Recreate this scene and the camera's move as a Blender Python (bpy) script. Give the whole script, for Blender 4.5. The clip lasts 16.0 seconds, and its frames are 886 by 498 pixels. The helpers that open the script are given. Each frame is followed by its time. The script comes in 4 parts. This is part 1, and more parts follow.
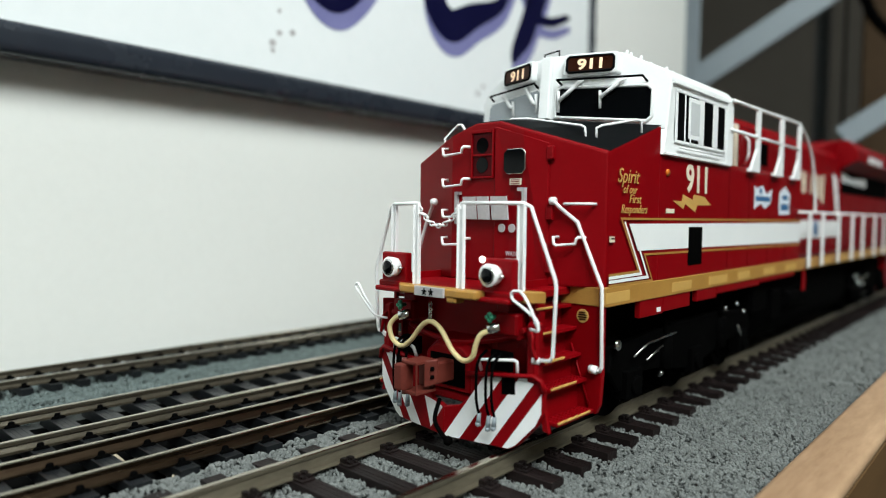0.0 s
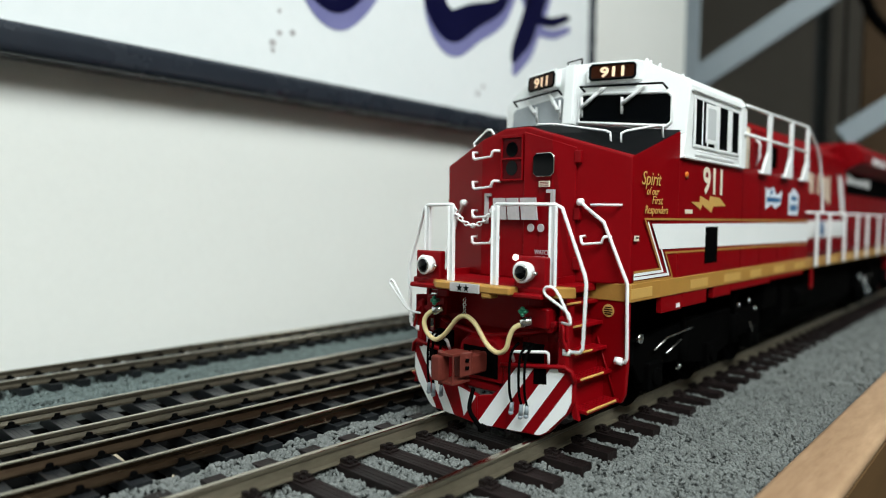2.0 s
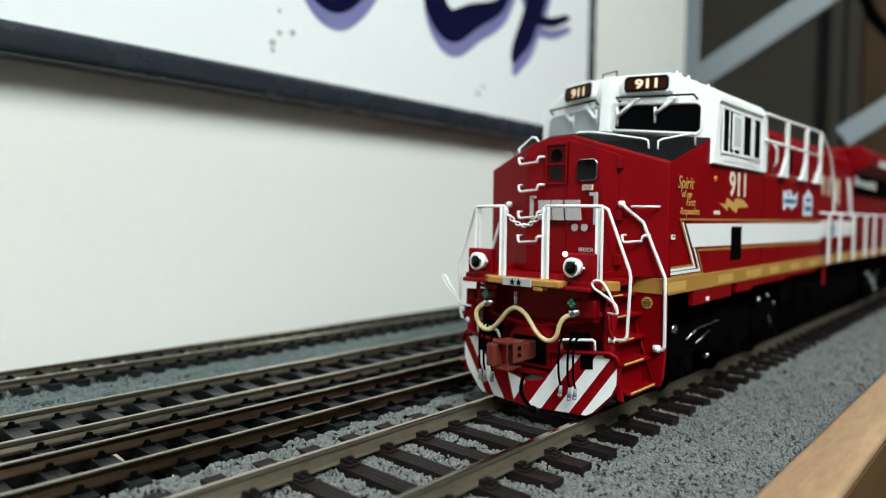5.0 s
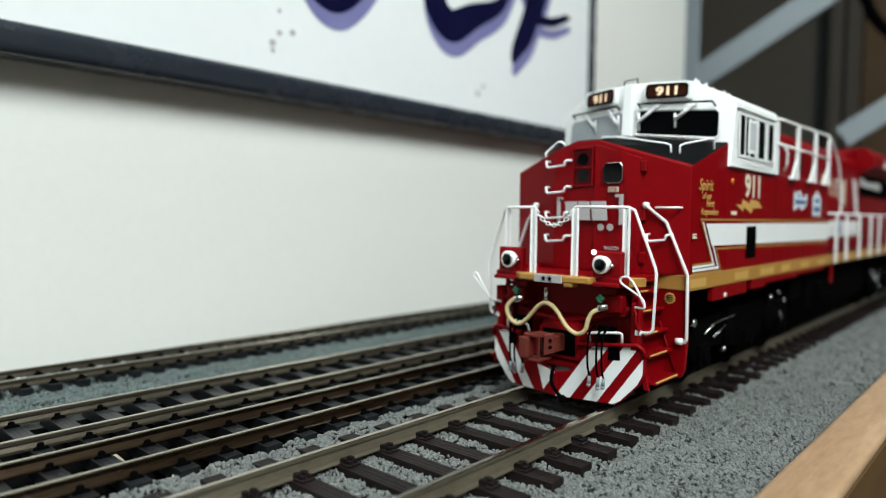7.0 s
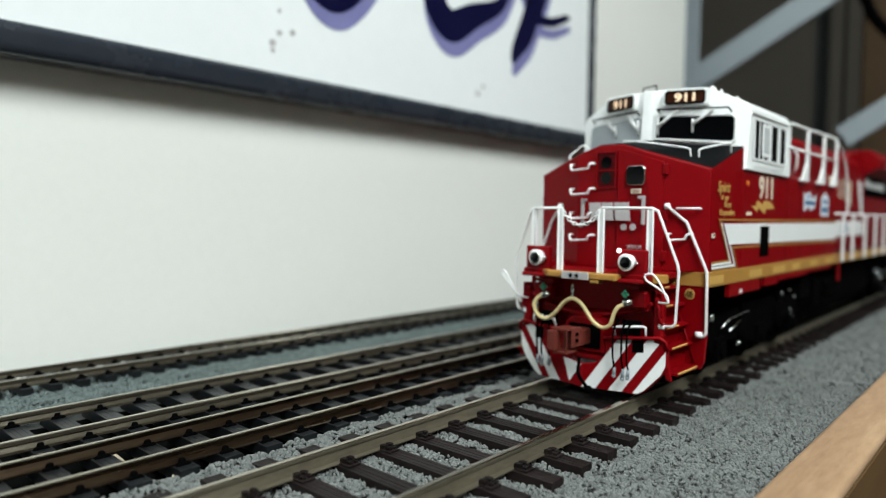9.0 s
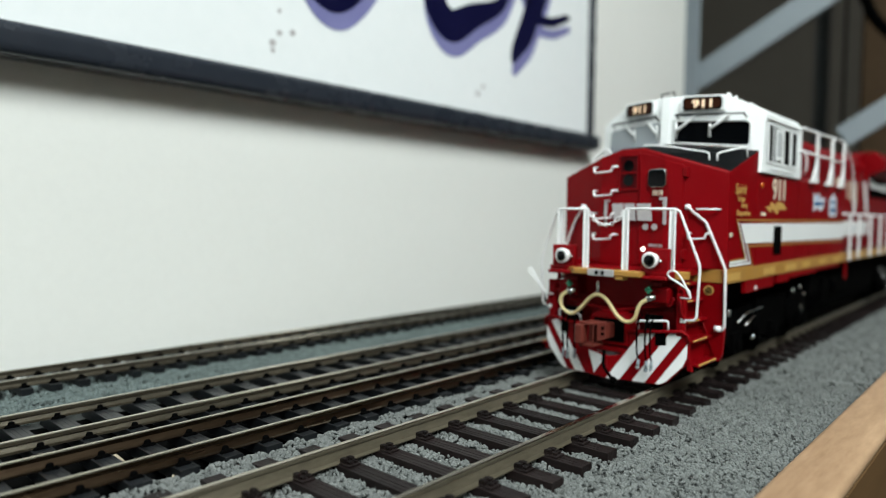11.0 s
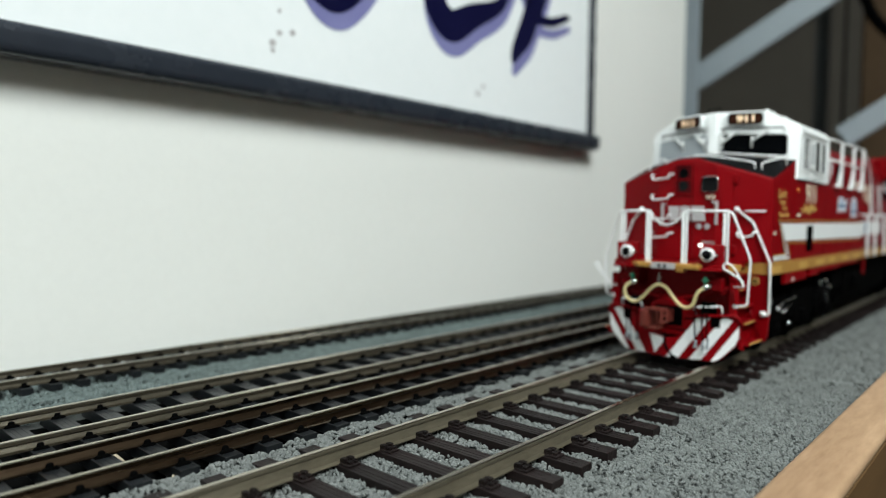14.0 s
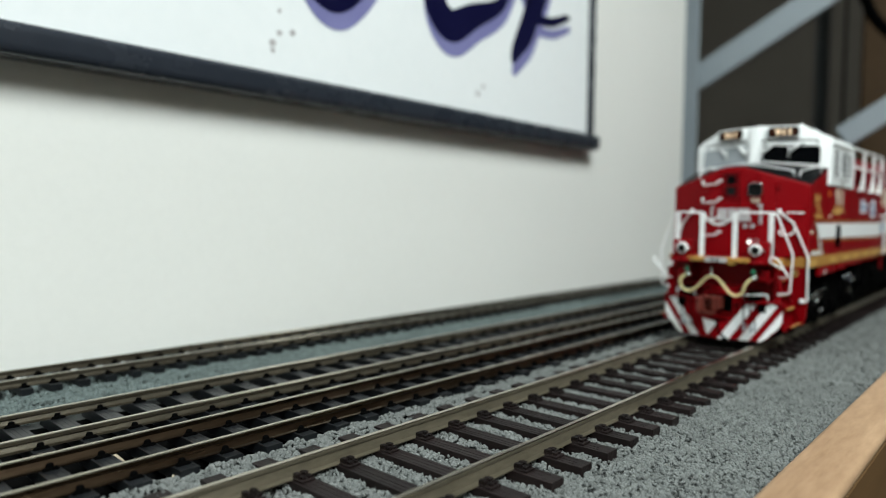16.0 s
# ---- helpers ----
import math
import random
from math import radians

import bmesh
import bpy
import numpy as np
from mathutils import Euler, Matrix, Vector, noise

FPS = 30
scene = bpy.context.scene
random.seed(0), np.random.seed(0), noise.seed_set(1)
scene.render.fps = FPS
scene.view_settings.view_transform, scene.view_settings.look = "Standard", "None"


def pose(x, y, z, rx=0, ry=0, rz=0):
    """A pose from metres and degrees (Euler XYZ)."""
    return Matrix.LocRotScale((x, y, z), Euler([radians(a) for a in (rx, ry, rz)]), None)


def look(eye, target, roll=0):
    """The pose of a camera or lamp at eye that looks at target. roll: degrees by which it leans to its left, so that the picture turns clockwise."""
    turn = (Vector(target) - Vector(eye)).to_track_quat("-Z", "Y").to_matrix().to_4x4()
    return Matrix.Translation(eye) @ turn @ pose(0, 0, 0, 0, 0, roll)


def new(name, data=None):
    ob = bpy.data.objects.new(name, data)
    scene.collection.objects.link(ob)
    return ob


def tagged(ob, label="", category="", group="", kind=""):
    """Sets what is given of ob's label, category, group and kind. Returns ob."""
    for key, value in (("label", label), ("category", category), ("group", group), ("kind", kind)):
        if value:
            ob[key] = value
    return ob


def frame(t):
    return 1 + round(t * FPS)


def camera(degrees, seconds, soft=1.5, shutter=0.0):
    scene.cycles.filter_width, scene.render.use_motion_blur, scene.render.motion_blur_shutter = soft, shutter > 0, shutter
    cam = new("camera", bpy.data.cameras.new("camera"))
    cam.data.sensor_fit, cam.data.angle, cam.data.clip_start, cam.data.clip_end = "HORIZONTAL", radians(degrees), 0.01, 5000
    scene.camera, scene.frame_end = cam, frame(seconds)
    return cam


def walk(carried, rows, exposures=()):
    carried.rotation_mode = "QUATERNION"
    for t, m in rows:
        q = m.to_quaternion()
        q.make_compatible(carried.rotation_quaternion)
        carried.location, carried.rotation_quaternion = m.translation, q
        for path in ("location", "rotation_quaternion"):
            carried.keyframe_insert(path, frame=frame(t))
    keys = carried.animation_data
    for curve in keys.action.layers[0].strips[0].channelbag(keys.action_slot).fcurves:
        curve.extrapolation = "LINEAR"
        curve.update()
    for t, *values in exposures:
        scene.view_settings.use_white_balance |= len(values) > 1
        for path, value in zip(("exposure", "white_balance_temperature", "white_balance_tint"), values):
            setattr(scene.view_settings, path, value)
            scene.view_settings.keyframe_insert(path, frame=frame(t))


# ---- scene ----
# Lengths below are written in millimetres and turned into metres when a mesh is linked.
MM = 0.001
cam = camera(67.65, 16.0, soft=1.0)
cam.data.dof.use_dof = True
cam.data.dof.focus_distance = 0.094
cam.data.dof.aperture_fstop = 16.5
EYE = Vector((58.51, 0.0, 30.02)) * MM
YAW, PITCH = radians(42.08), radians(-2.82)
AHEAD = Vector((-math.sin(YAW) * math.cos(PITCH), math.cos(YAW) * math.cos(PITCH), math.sin(PITCH)))
VIEW = look(EYE, EYE + AHEAD, 0.65)
walk(cam, [(0.0, VIEW), (16.0, VIEW)])

# ---- light ----
world = bpy.data.worlds.new("room_dark")
scene.world = world
world.use_nodes = True
world.node_tree.nodes["Background"].inputs[0].default_value = (0.8, 0.9, 1.0, 1)
world.node_tree.nodes["Background"].inputs[1].default_value = 0.01
scene.view_settings.exposure = 0.0


def area(name, eye, target, sx, sy, watts, colour=(1, 1, 1)):
    data = bpy.data.lights.new(name, "AREA")
    data.shape, data.size, data.size_y, data.energy, data.color = "RECTANGLE", sx * MM, sy * MM, watts, colour
    ob = new(name, data)
    ob.matrix_world = look(Vector(eye) * MM, Vector(target) * MM)
    return ob


# unseen lamps: strip lights under the ceiling and one to the side
area("lamp_overhead", (180, -250, 1640), (180, -250, 0), 500, 300, 4.6, (0.915, 1.0, 0.99))
# second one added to brighten the rack and the wall behind it
area("lamp_overhead", (180, 1250, 1640), (180, 1250, 0), 500, 300, 1.7, (0.93, 1.0, 0.97))
# side light added to brighten the wall; no window is known there
area("lamp_side", (420, -130, 480), (-95, 10, 35), 420, 340, 10.0, (0.915, 1.0, 0.985))


# ---- materials ----
def ramp(nt, fac, stops):
    node = nt.nodes.new("ShaderNodeValToRGB")
    els = node.color_ramp.elements
    while len(els) < len(stops):
        els.new(0.5)
    for e, (p, c) in zip(els, stops):
        e.position, e.color = p, (*c, 1)
    nt.links.new(fac, node.inputs[0])
    return node.outputs[0]


def noise_at(nt, scale, detail=3.0, stretch=None, rough=0.6):
    tc = nt.nodes.new("ShaderNodeTexCoord")
    n = nt.nodes.new("ShaderNodeTexNoise")
    n.inputs["Scale"].default_value, n.inputs["Detail"].default_value = scale, detail
    n.inputs["Roughness"].default_value = rough
    if stretch:
        mp = nt.nodes.new("ShaderNodeMapping")
        mp.inputs["Scale"].default_value = stretch
        nt.links.new(tc.outputs["Object"], mp.inputs[0])
        nt.links.new(mp.outputs[0], n.inputs["Vector"])
    else:
        nt.links.new(tc.outputs["Object"], n.inputs["Vector"])
    return n.outputs["Fac"]


def mixed(nt, a, b, fac, mode="MIX"):
    m = nt.nodes.new("ShaderNodeMix")
    m.data_type, m.blend_type = "RGBA", mode
    for sock, v in ((m.inputs[0], fac), (m.inputs[6], a), (m.inputs[7], b)):
        if isinstance(v, (int, float)):
            sock.default_value = v
        elif isinstance(v, tuple):
            sock.default_value = (*v, 1)
        else:
            nt.links.new(v, sock)
    return m.outputs[2]


def material(name, dark, light, rough=0.5, metal=0.0, scale=400.0, fine=3000.0, bump=0.2, depth=0.05, stretch=None,
             rough_spread=0.12, each=0.0, coat=0.0, each_island=0.0, glow=None, spec=0.5):
    """Two scales of noise between a dark and a light tone, with a fine bump of depth millimetres."""
    m = bpy.data.materials.new(name)
    m.use_nodes = True
    nt = m.node_tree
    b = nt.nodes["Principled BSDF"]
    big = noise_at(nt, scale, 4.0, stretch)
    small = noise_at(nt, fine, 2.0, stretch)
    col = mixed(nt, ramp(nt, big, [(0.3, dark), (0.7, light)]), ramp(nt, small, [(0.25, dark), (0.75, light)]), 0.4)
    if each:
        oi = nt.nodes.new("ShaderNodeObjectInfo")
        col = mixed(nt, col, ramp(nt, oi.outputs["Random"], [(0.0, (1 - each,) * 3), (1.0, (1.0,) * 3)]), 1.0, "MULTIPLY")
    if each_island:
        ge = nt.nodes.new("ShaderNodeNewGeometry")
        col = mixed(nt, col, ramp(nt, ge.outputs["Random Per Island"], [(0.0, (1 - each_island,) * 3), (1.0, (1.0,) * 3)]), 1.0, "MULTIPLY")
    nt.links.new(col, b.inputs["Base Color"])
    mr = nt.nodes.new("ShaderNodeMapRange")
    mr.inputs[3].default_value, mr.inputs[4].default_value = max(0.02, rough - rough_spread), min(1, rough + rough_spread)
    nt.links.new(big, mr.inputs[0])
    nt.links.new(mr.outputs[0], b.inputs["Roughness"])
    b.inputs["Metallic"].default_value = metal
    b.inputs["Specular IOR Level"].default_value = spec
    b.inputs["Coat Weight"].default_value = coat
    b.inputs["Coat Roughness"].default_value = 0.15
    if bump:
        bp = nt.nodes.new("ShaderNodeBump")
        bp.inputs["Strength"].default_value, bp.inputs["Distance"].default_value = bump, depth * MM
        nt.links.new(small, bp.inputs["Height"])
        nt.links.new(bp.outputs[0], b.inputs["Normal"])
    if glow:
        b.inputs["Emission Color"].default_value = (*glow[0], 1)
        b.inputs["Emission Strength"].default_value = glow[1]
    return m


RED = material("red_paint", (0.175, 0.0006, 0.0026), (0.205, 0.0010, 0.0036), 0.45, scale=120, fine=2500, bump=0.08, depth=0.02, spec=0.10)
# darker red for the lamp recess's shade, also on joints, latches and walkway
RED_DARK = material("red_paint_dark", (0.055, 0.0006, 0.002), (0.08, 0.001, 0.003), 0.5, scale=200, bump=0.05, depth=0.02, spec=0.1)
WHITE = material("white_paint", (0.78, 0.80, 0.80), (0.84, 0.85, 0.85), 0.35, scale=150, bump=0.05, depth=0.02)
RAIL_WHITE = material("white_rail_plastic", (0.76, 0.77, 0.77), (0.84, 0.84, 0.84), 0.4, scale=500, bump=0.05, depth=0.02)
GOLD = material("gold_paint", (0.33, 0.165, 0.035), (0.41, 0.215, 0.05), 0.4, scale=300, bump=0.05, depth=0.02, spec=0.3)
GOLD_PALE = material("pale_gold_paint", (0.48, 0.28, 0.075), (0.56, 0.34, 0.10), 0.4, scale=300, bump=0.0, spec=0.3)
BLACK = material("black_paint", (0.0016, 0.0020, 0.0024), (0.0035, 0.0042, 0.0048), 0.5, scale=200, bump=0.1, depth=0.03, spec=0.025)
UNDER = material("dark_underframe", (0.0006, 0.0006, 0.0006), (0.0018, 0.0018, 0.0018), 0.8, scale=300, bump=0.2, depth=0.05, spec=0.015)
GLASS = material("dark_glass", (0.0012, 0.0015, 0.002), (0.002, 0.0025, 0.003), 0.04, scale=60, bump=0.0, rough_spread=0.02, spec=0.14)
MILKY = material("milky_glass", (0.55, 0.57, 0.58), (0.64, 0.66, 0.67), 0.1, scale=60, bump=0.0, rough_spread=0.02)
# glass with the wall's pale reflection put into its base colour
REFLECTION_GLASS = material("glass_painted_reflection", (0.27, 0.30, 0.32), (0.36, 0.39, 0.41), 0.04, scale=40, bump=0.0, rough_spread=0.02, spec=0.5)
CORK = material("pale_cork", (0.34, 0.28, 0.20), (0.44, 0.37, 0.27), 0.8, scale=800, bump=0.4, depth=0.1)
CHROME = material("bright_steel", (0.55, 0.55, 0.54), (0.72, 0.72, 0.70), 0.25, 1.0, scale=600, bump=0.1, depth=0.02)
HOSE = material("cream_rubber", (0.55, 0.43, 0.20), (0.66, 0.54, 0.28), 0.5, scale=500, bump=0.1, depth=0.02)
RUST = material("rust_brown_coupler", (0.085, 0.014, 0.010), (0.135, 0.027, 0.018), 0.5, scale=600, bump=0.25, depth=0.04, spec=0.25)
GREEN = material("green_valve", (0.01, 0.14, 0.07), (0.02, 0.22, 0.12), 0.4, scale=600, bump=0.1)
ORANGE = material("orange_lens", (0.6, 0.12, 0.01), (0.7, 0.18, 0.02), 0.3, scale=600, bump=0.0)
GREY_LOGO = material("pale_grey_decal", (0.36, 0.34, 0.35), (0.46, 0.44, 0.44), 0.5, scale=900, bump=0.0)
CREAM_DECAL = material("cream_decal", (0.66, 0.58, 0.44), (0.76, 0.68, 0.54), 0.5, scale=900, bump=0.0)
BLUE_DECAL = material("blue_decal", (0.02, 0.09, 0.22), (0.05, 0.16, 0.32), 0.5, scale=2500, bump=0.0)
PALE_DECAL = material("pale_blue_decal", (0.50, 0.58, 0.68), (0.76, 0.80, 0.84), 0.5, scale=1500, bump=0.0)
BOARD_GLOW = material("number_board_lens", (0.006, 0.002, 0.001), (0.02, 0.006, 0.003), 0.3, scale=700, bump=0.0, glow=((1.0, 0.25, 0.06), 0.015), spec=0.1)
DIGIT = material("lit_digits", (0.6, 0.5, 0.35), (0.7, 0.6, 0.45), 0.5, bump=0.0, glow=((1.0, 0.60, 0.32), 0.55))
LAMP_ON = material("lit_lamp", (0.9, 0.9, 0.85), (0.95, 0.95, 0.9), 0.3, bump=0.0, glow=((1.0, 0.95, 0.85), 2.0))
NICKEL = material("nickel_silver_rail", (0.13, 0.113, 0.08), (0.26, 0.226, 0.165), 0.32, 0.65, scale=300, fine=2500, bump=0.5, depth=0.06, stretch=(1, 0.25, 1), rough_spread=0.1)
DULL_RAIL = material("dull_nickel_rail", (0.05, 0.042, 0.03), (0.115, 0.098, 0.072), 0.32, 0.65, scale=300, fine=2500, bump=0.5, depth=0.06, stretch=(1, 0.25, 1), rough_spread=0.1)
STEEL_BROWN = material("brown_steel_rail", (0.05, 0.030, 0.018), (0.13, 0.09, 0.06), 0.30, 1.0, scale=300, fine=2500, bump=0.25, depth=0.03, stretch=(1, 0.12, 1))
TIE = material("brown_tie_plastic", (0.006, 0.0034, 0.0032), (0.018, 0.0115, 0.011), 0.5, scale=500, fine=2500, bump=0.6, depth=0.12, stretch=(0.15, 1, 1), each=0.4, spec=0.2)
TIE_GREY = material("dark_tie_plastic", (0.0038, 0.0048, 0.006), (0.011, 0.013, 0.0155), 0.36, scale=500, fine=2500, bump=0.4, depth=0.08, stretch=(0.15, 1, 1), each=0.4)
STONE = material("grey_ballast", (0.112, 0.120, 0.116), (0.20, 0.210, 0.203), 0.85, scale=500, fine=4000, bump=0.4, depth=0.1, each_island=0.22, spec=0.2)
STONE_GREEN = material("greenish_ballast", (0.09, 0.115, 0.112), (0.17, 0.205, 0.2), 0.8, scale=500, fine=4000, bump=0.4, depth=0.1, each_island=0.35, spec=0.2)
BED = material("grey_ballast_glue", (0.10, 0.106, 0.102), (0.17, 0.177, 0.17), 0.9, scale=600, fine=3000, bump=0.8, depth=0.3, spec=0.2)
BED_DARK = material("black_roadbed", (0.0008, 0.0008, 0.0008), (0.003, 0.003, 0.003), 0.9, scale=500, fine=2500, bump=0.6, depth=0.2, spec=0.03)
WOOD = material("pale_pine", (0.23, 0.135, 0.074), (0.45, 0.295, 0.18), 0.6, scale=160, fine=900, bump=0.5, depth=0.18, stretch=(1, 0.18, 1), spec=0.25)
# pine darkened in colour for the shade on the edge board's outer face
WOOD_SHADED = material("pine_shaded", (0.085, 0.046, 0.018), (0.13, 0.072, 0.03), 0.65, scale=90, fine=700, bump=0.35, depth=0.12, stretch=(1, 0.08, 1), spec=0.2)
WALL = material("off_white_wall", (0.72, 0.72, 0.69), (0.77, 0.77, 0.74), 0.7, scale=6, fine=500, bump=0.15, depth=0.15)
PANEL_WHITE = material("whiteboard_enamel", (0.76, 0.79, 0.80), (0.82, 0.84, 0.85), 0.35, scale=8, fine=300, bump=0.02)
FRAME_DARK = material("dark_blue_grey_frame", (0.014, 0.018, 0.026), (0.024, 0.029, 0.039), 0.27, scale=60, bump=0.05)
INK = material("navy_ink", (0.002, 0.002, 0.022), (0.004, 0.004, 0.035), 0.4, scale=60, bump=0.0, spec=0.2)
INK_SHADE = material("violet_ink_shade", (0.15, 0.15, 0.33), (0.22, 0.22, 0.42), 0.5, scale=60, bump=0.0, spec=0.2)
RACK = material("grey_rack_enamel", (0.21, 0.245, 0.27), (0.26, 0.295, 0.32), 0.45, scale=20, bump=0.05)
BACK_GREY = material("taupe_back_wall", (0.20, 0.18, 0.155), (0.26, 0.236, 0.203), 0.8, scale=5, fine=200, bump=0.1, spec=0.2)
CARTON = material("brown_carton", (0.055, 0.034, 0.018), (0.085, 0.052, 0.028), 0.8, scale=20, fine=300, bump=0.1, spec=0.2)
CEIL = material("white_ceiling", (0.74, 0.74, 0.73), (0.8, 0.8, 0.79), 0.8, scale=5, fine=200, bump=0.1)
FLOOR = material("grey_floor_tile", (0.10, 0.095, 0.09), (0.15, 0.145, 0.14), 0.5, scale=4, fine=100, bump=0.1)


BRIGHT_RAIL = material("bright_nickel_rail", (0.42, 0.38, 0.30), (0.62, 0.57, 0.48), 0.20, 1.0, scale=300, fine=2500, bump=0.15, depth=0.03, stretch=(1, 0.12, 1), rough_spread=0.08)


# ---- mesh helpers ----
def link_mesh(name, bm, mat, parent=None, label="", bevel=0.0, smooth=False, base=(0, 0, 0), segs=1, scale=(1, 1, 1)):
    if bevel:
        edges = [e for e in bm.edges if len(e.link_faces) == 2 and e.calc_face_angle(0) > 0.5]
        bmesh.ops.bevel(bm, geom=edges, offset=bevel, segments=segs, affect="EDGES", profile=0.6, clamp_overlap=True)
    for v in bm.verts:
        v.co = Vector([(c - o) * k * MM for c, o, k in zip(v.co, base, scale)])
    me = bpy.data.meshes.new(name)
    bm.normal_update()
    bm.to_mesh(me)
    bm.free()
    if smooth:
        for p in me.polygons:
            p.use_smooth = True
    me.materials.append(mat)
    ob = new(name, me)
    if parent:
        ob.parent = parent
    if label:
        tagged(ob, label)
    return ob


def solid(bm, verts, faces):
    vs = [bm.verts.new(v) for v in verts]
    fs = [bm.faces.new([vs[i] for i in f]) for f in faces]
    bmesh.ops.recalc_face_normals(bm, faces=fs)
    return vs


def box(bm, x0, x1, y0, y1, z0, z1):
    return solid(bm, [(x, y, z) for x in (x0, x1) for y in (y0, y1) for z in (z0, z1)],
                 [(0, 1, 3, 2), (4, 6, 7, 5), (0, 4, 5, 1), (2, 3, 7, 6), (0, 2, 6, 4), (1, 5, 7, 3)])


def loft(bm, rings, closed=True):
    """Rings of equally many points, joined in turn and closed at both ends."""
    n = len(rings[0])
    vs = [[bm.verts.new(p) for p in r] for r in rings]
    fs = []
    for a, b in zip(vs, vs[1:]):
        for i in range(n):
            fs.append(bm.faces.new((a[i], a[(i + 1) % n], b[(i + 1) % n], b[i])))
    if closed:
        fs.append(bm.faces.new(list(reversed(vs[0]))))
        fs.append(bm.faces.new(vs[-1]))
    bmesh.ops.recalc_face_normals(bm, faces=fs)


def plate(bm, pts, thick):
    """A polygon in space given a thickness along minus its normal."""
    p = [Vector(q) for q in pts]
    n = Vector()
    for a, b in zip(p, p[1:] + p[:1]):
        n += a.cross(b)
    n.normalize()
    loft(bm, [[q for q in p], [q - n * thick for q in p]])


def tube(bm, pts, r, n=7):
    p = [Vector(q) for q in pts]
    rings, up = [], None
    for i, q in enumerate(p):
        d = ((p[i + 1] - q).normalized() if i + 1 < len(p) else Vector()) + ((q - p[i - 1]).normalized() if i else Vector())
        d.normalize()
        if up is None:
            up = Vector((0, 0, 1)) if abs(d.z) < 0.9 else Vector((0, 1, 0))
        s = d.cross(up).normalized()
        up = s.cross(d).normalized()
        rings.append([q + (s * math.cos(a) + up * math.sin(a)) * r for a in [2 * math.pi * k / n for k in range(n)]])
    loft(bm, rings)


def curve_pts(pts, steps=6):
    """A smooth line through the points."""
    p = [Vector(q) for q in pts]
    out = []
    for i in range(len(p) - 1):
        a, b, c, d = p[max(i - 1, 0)], p[i], p[i + 1], p[min(i + 2, len(p) - 1)]
        for k in range(steps):
            t = k / steps
            out.append(0.5 * ((2 * b) + (c - a) * t + (2 * a - 5 * b + 4 * c - d) * t * t + (3 * b - a - 3 * c + d) * t ** 3))
    return out + [p[-1]]


def cyl(bm, p0, p1, r, n=16, r2=None):
    a, b = Vector(p0), Vector(p1)
    d = (b - a).normalized()
    s = d.orthogonal().normalized()
    u = d.cross(s)
    ring = lambda c, q: [c + (s * math.cos(2 * math.pi * k / n) + u * math.sin(2 * math.pi * k / n)) * q for k in range(n)]
    loft(bm, [ring(a, r), ring(b, r if r2 is None else r2)])


def B():
    return bmesh.new()


def thing(name, base, label, category, group="", kind=""):
    return tagged(new(name), label, category, group, kind) if base is None else place(tagged(new(name), label, category, group, kind), base)


def place(ob, base):
    ob.location = Vector(base) * MM
    return ob


# ---- the room ----
def structure(name, bm, mat, label, bevel=0.0):
    return tagged(link_mesh(name, bm, mat, None, "", bevel), label, name.split("_")[0], "", "structure")


def room():
    b = B(); box(b, -150, -93.2, -1400, 368, -900, 1700)
    structure("wall_west", b, WALL, "smooth off-white painted wall beside the tracks")
    b = B(); box(b, -900, 700, 1900, 1960, -900, 1700)
    structure("wall_north", b, BACK_GREY, "taupe wall behind the storage rack")
    # unseen south and east walls, taupe to hold down the bounced light
    b = B(); box(b, -150, 700, -1460, -1400, -900, 1700)
    structure("wall_south", b, BACK_GREY, "unseen taupe wall, kept dark to cut bounced light")
    b = B(); box(b, 470, 530, -1400, 1900, -900, 1700)
    structure("wall_east", b, BACK_GREY, "unseen taupe wall, kept dark to cut bounced light")
    # unseen frame made up to go round the side lamp
    w = tagged(new("unseen_window"), "unseen white window frame added round the side lamp", "window", "", "structure")
    for y0, y1, z0, z1 in ((-360, 100, 270, 290), (-360, 100, 690, 710), (-360, -340, 290, 690), (80, 100, 290, 690)):
        b = B(); box(b, 446, 469, y0, y1, z0, z1)
        link_mesh("window_frame", b, CEIL, w, "", 2)
    b = B(); box(b, -960, -900, 294, 1960, -900, 1700)
    structure("wall_recess", b, BACK_GREY, "taupe wall of the storage recess")
    b = B(); box(b, -900, -150, 308, 368, -900, 1700)
    structure("wall_return", b, WALL, "off-white wall return")
    b = B(); box(b, -960, 700, -1460, 1960, 1700, 1740)
    structure("ceiling", b, CEIL, "plain white ceiling")
    b = B(); box(b, -960, 700, -1460, 1960, -940, -900)
    structure("floor", b, FLOOR, "grey speckled floor")


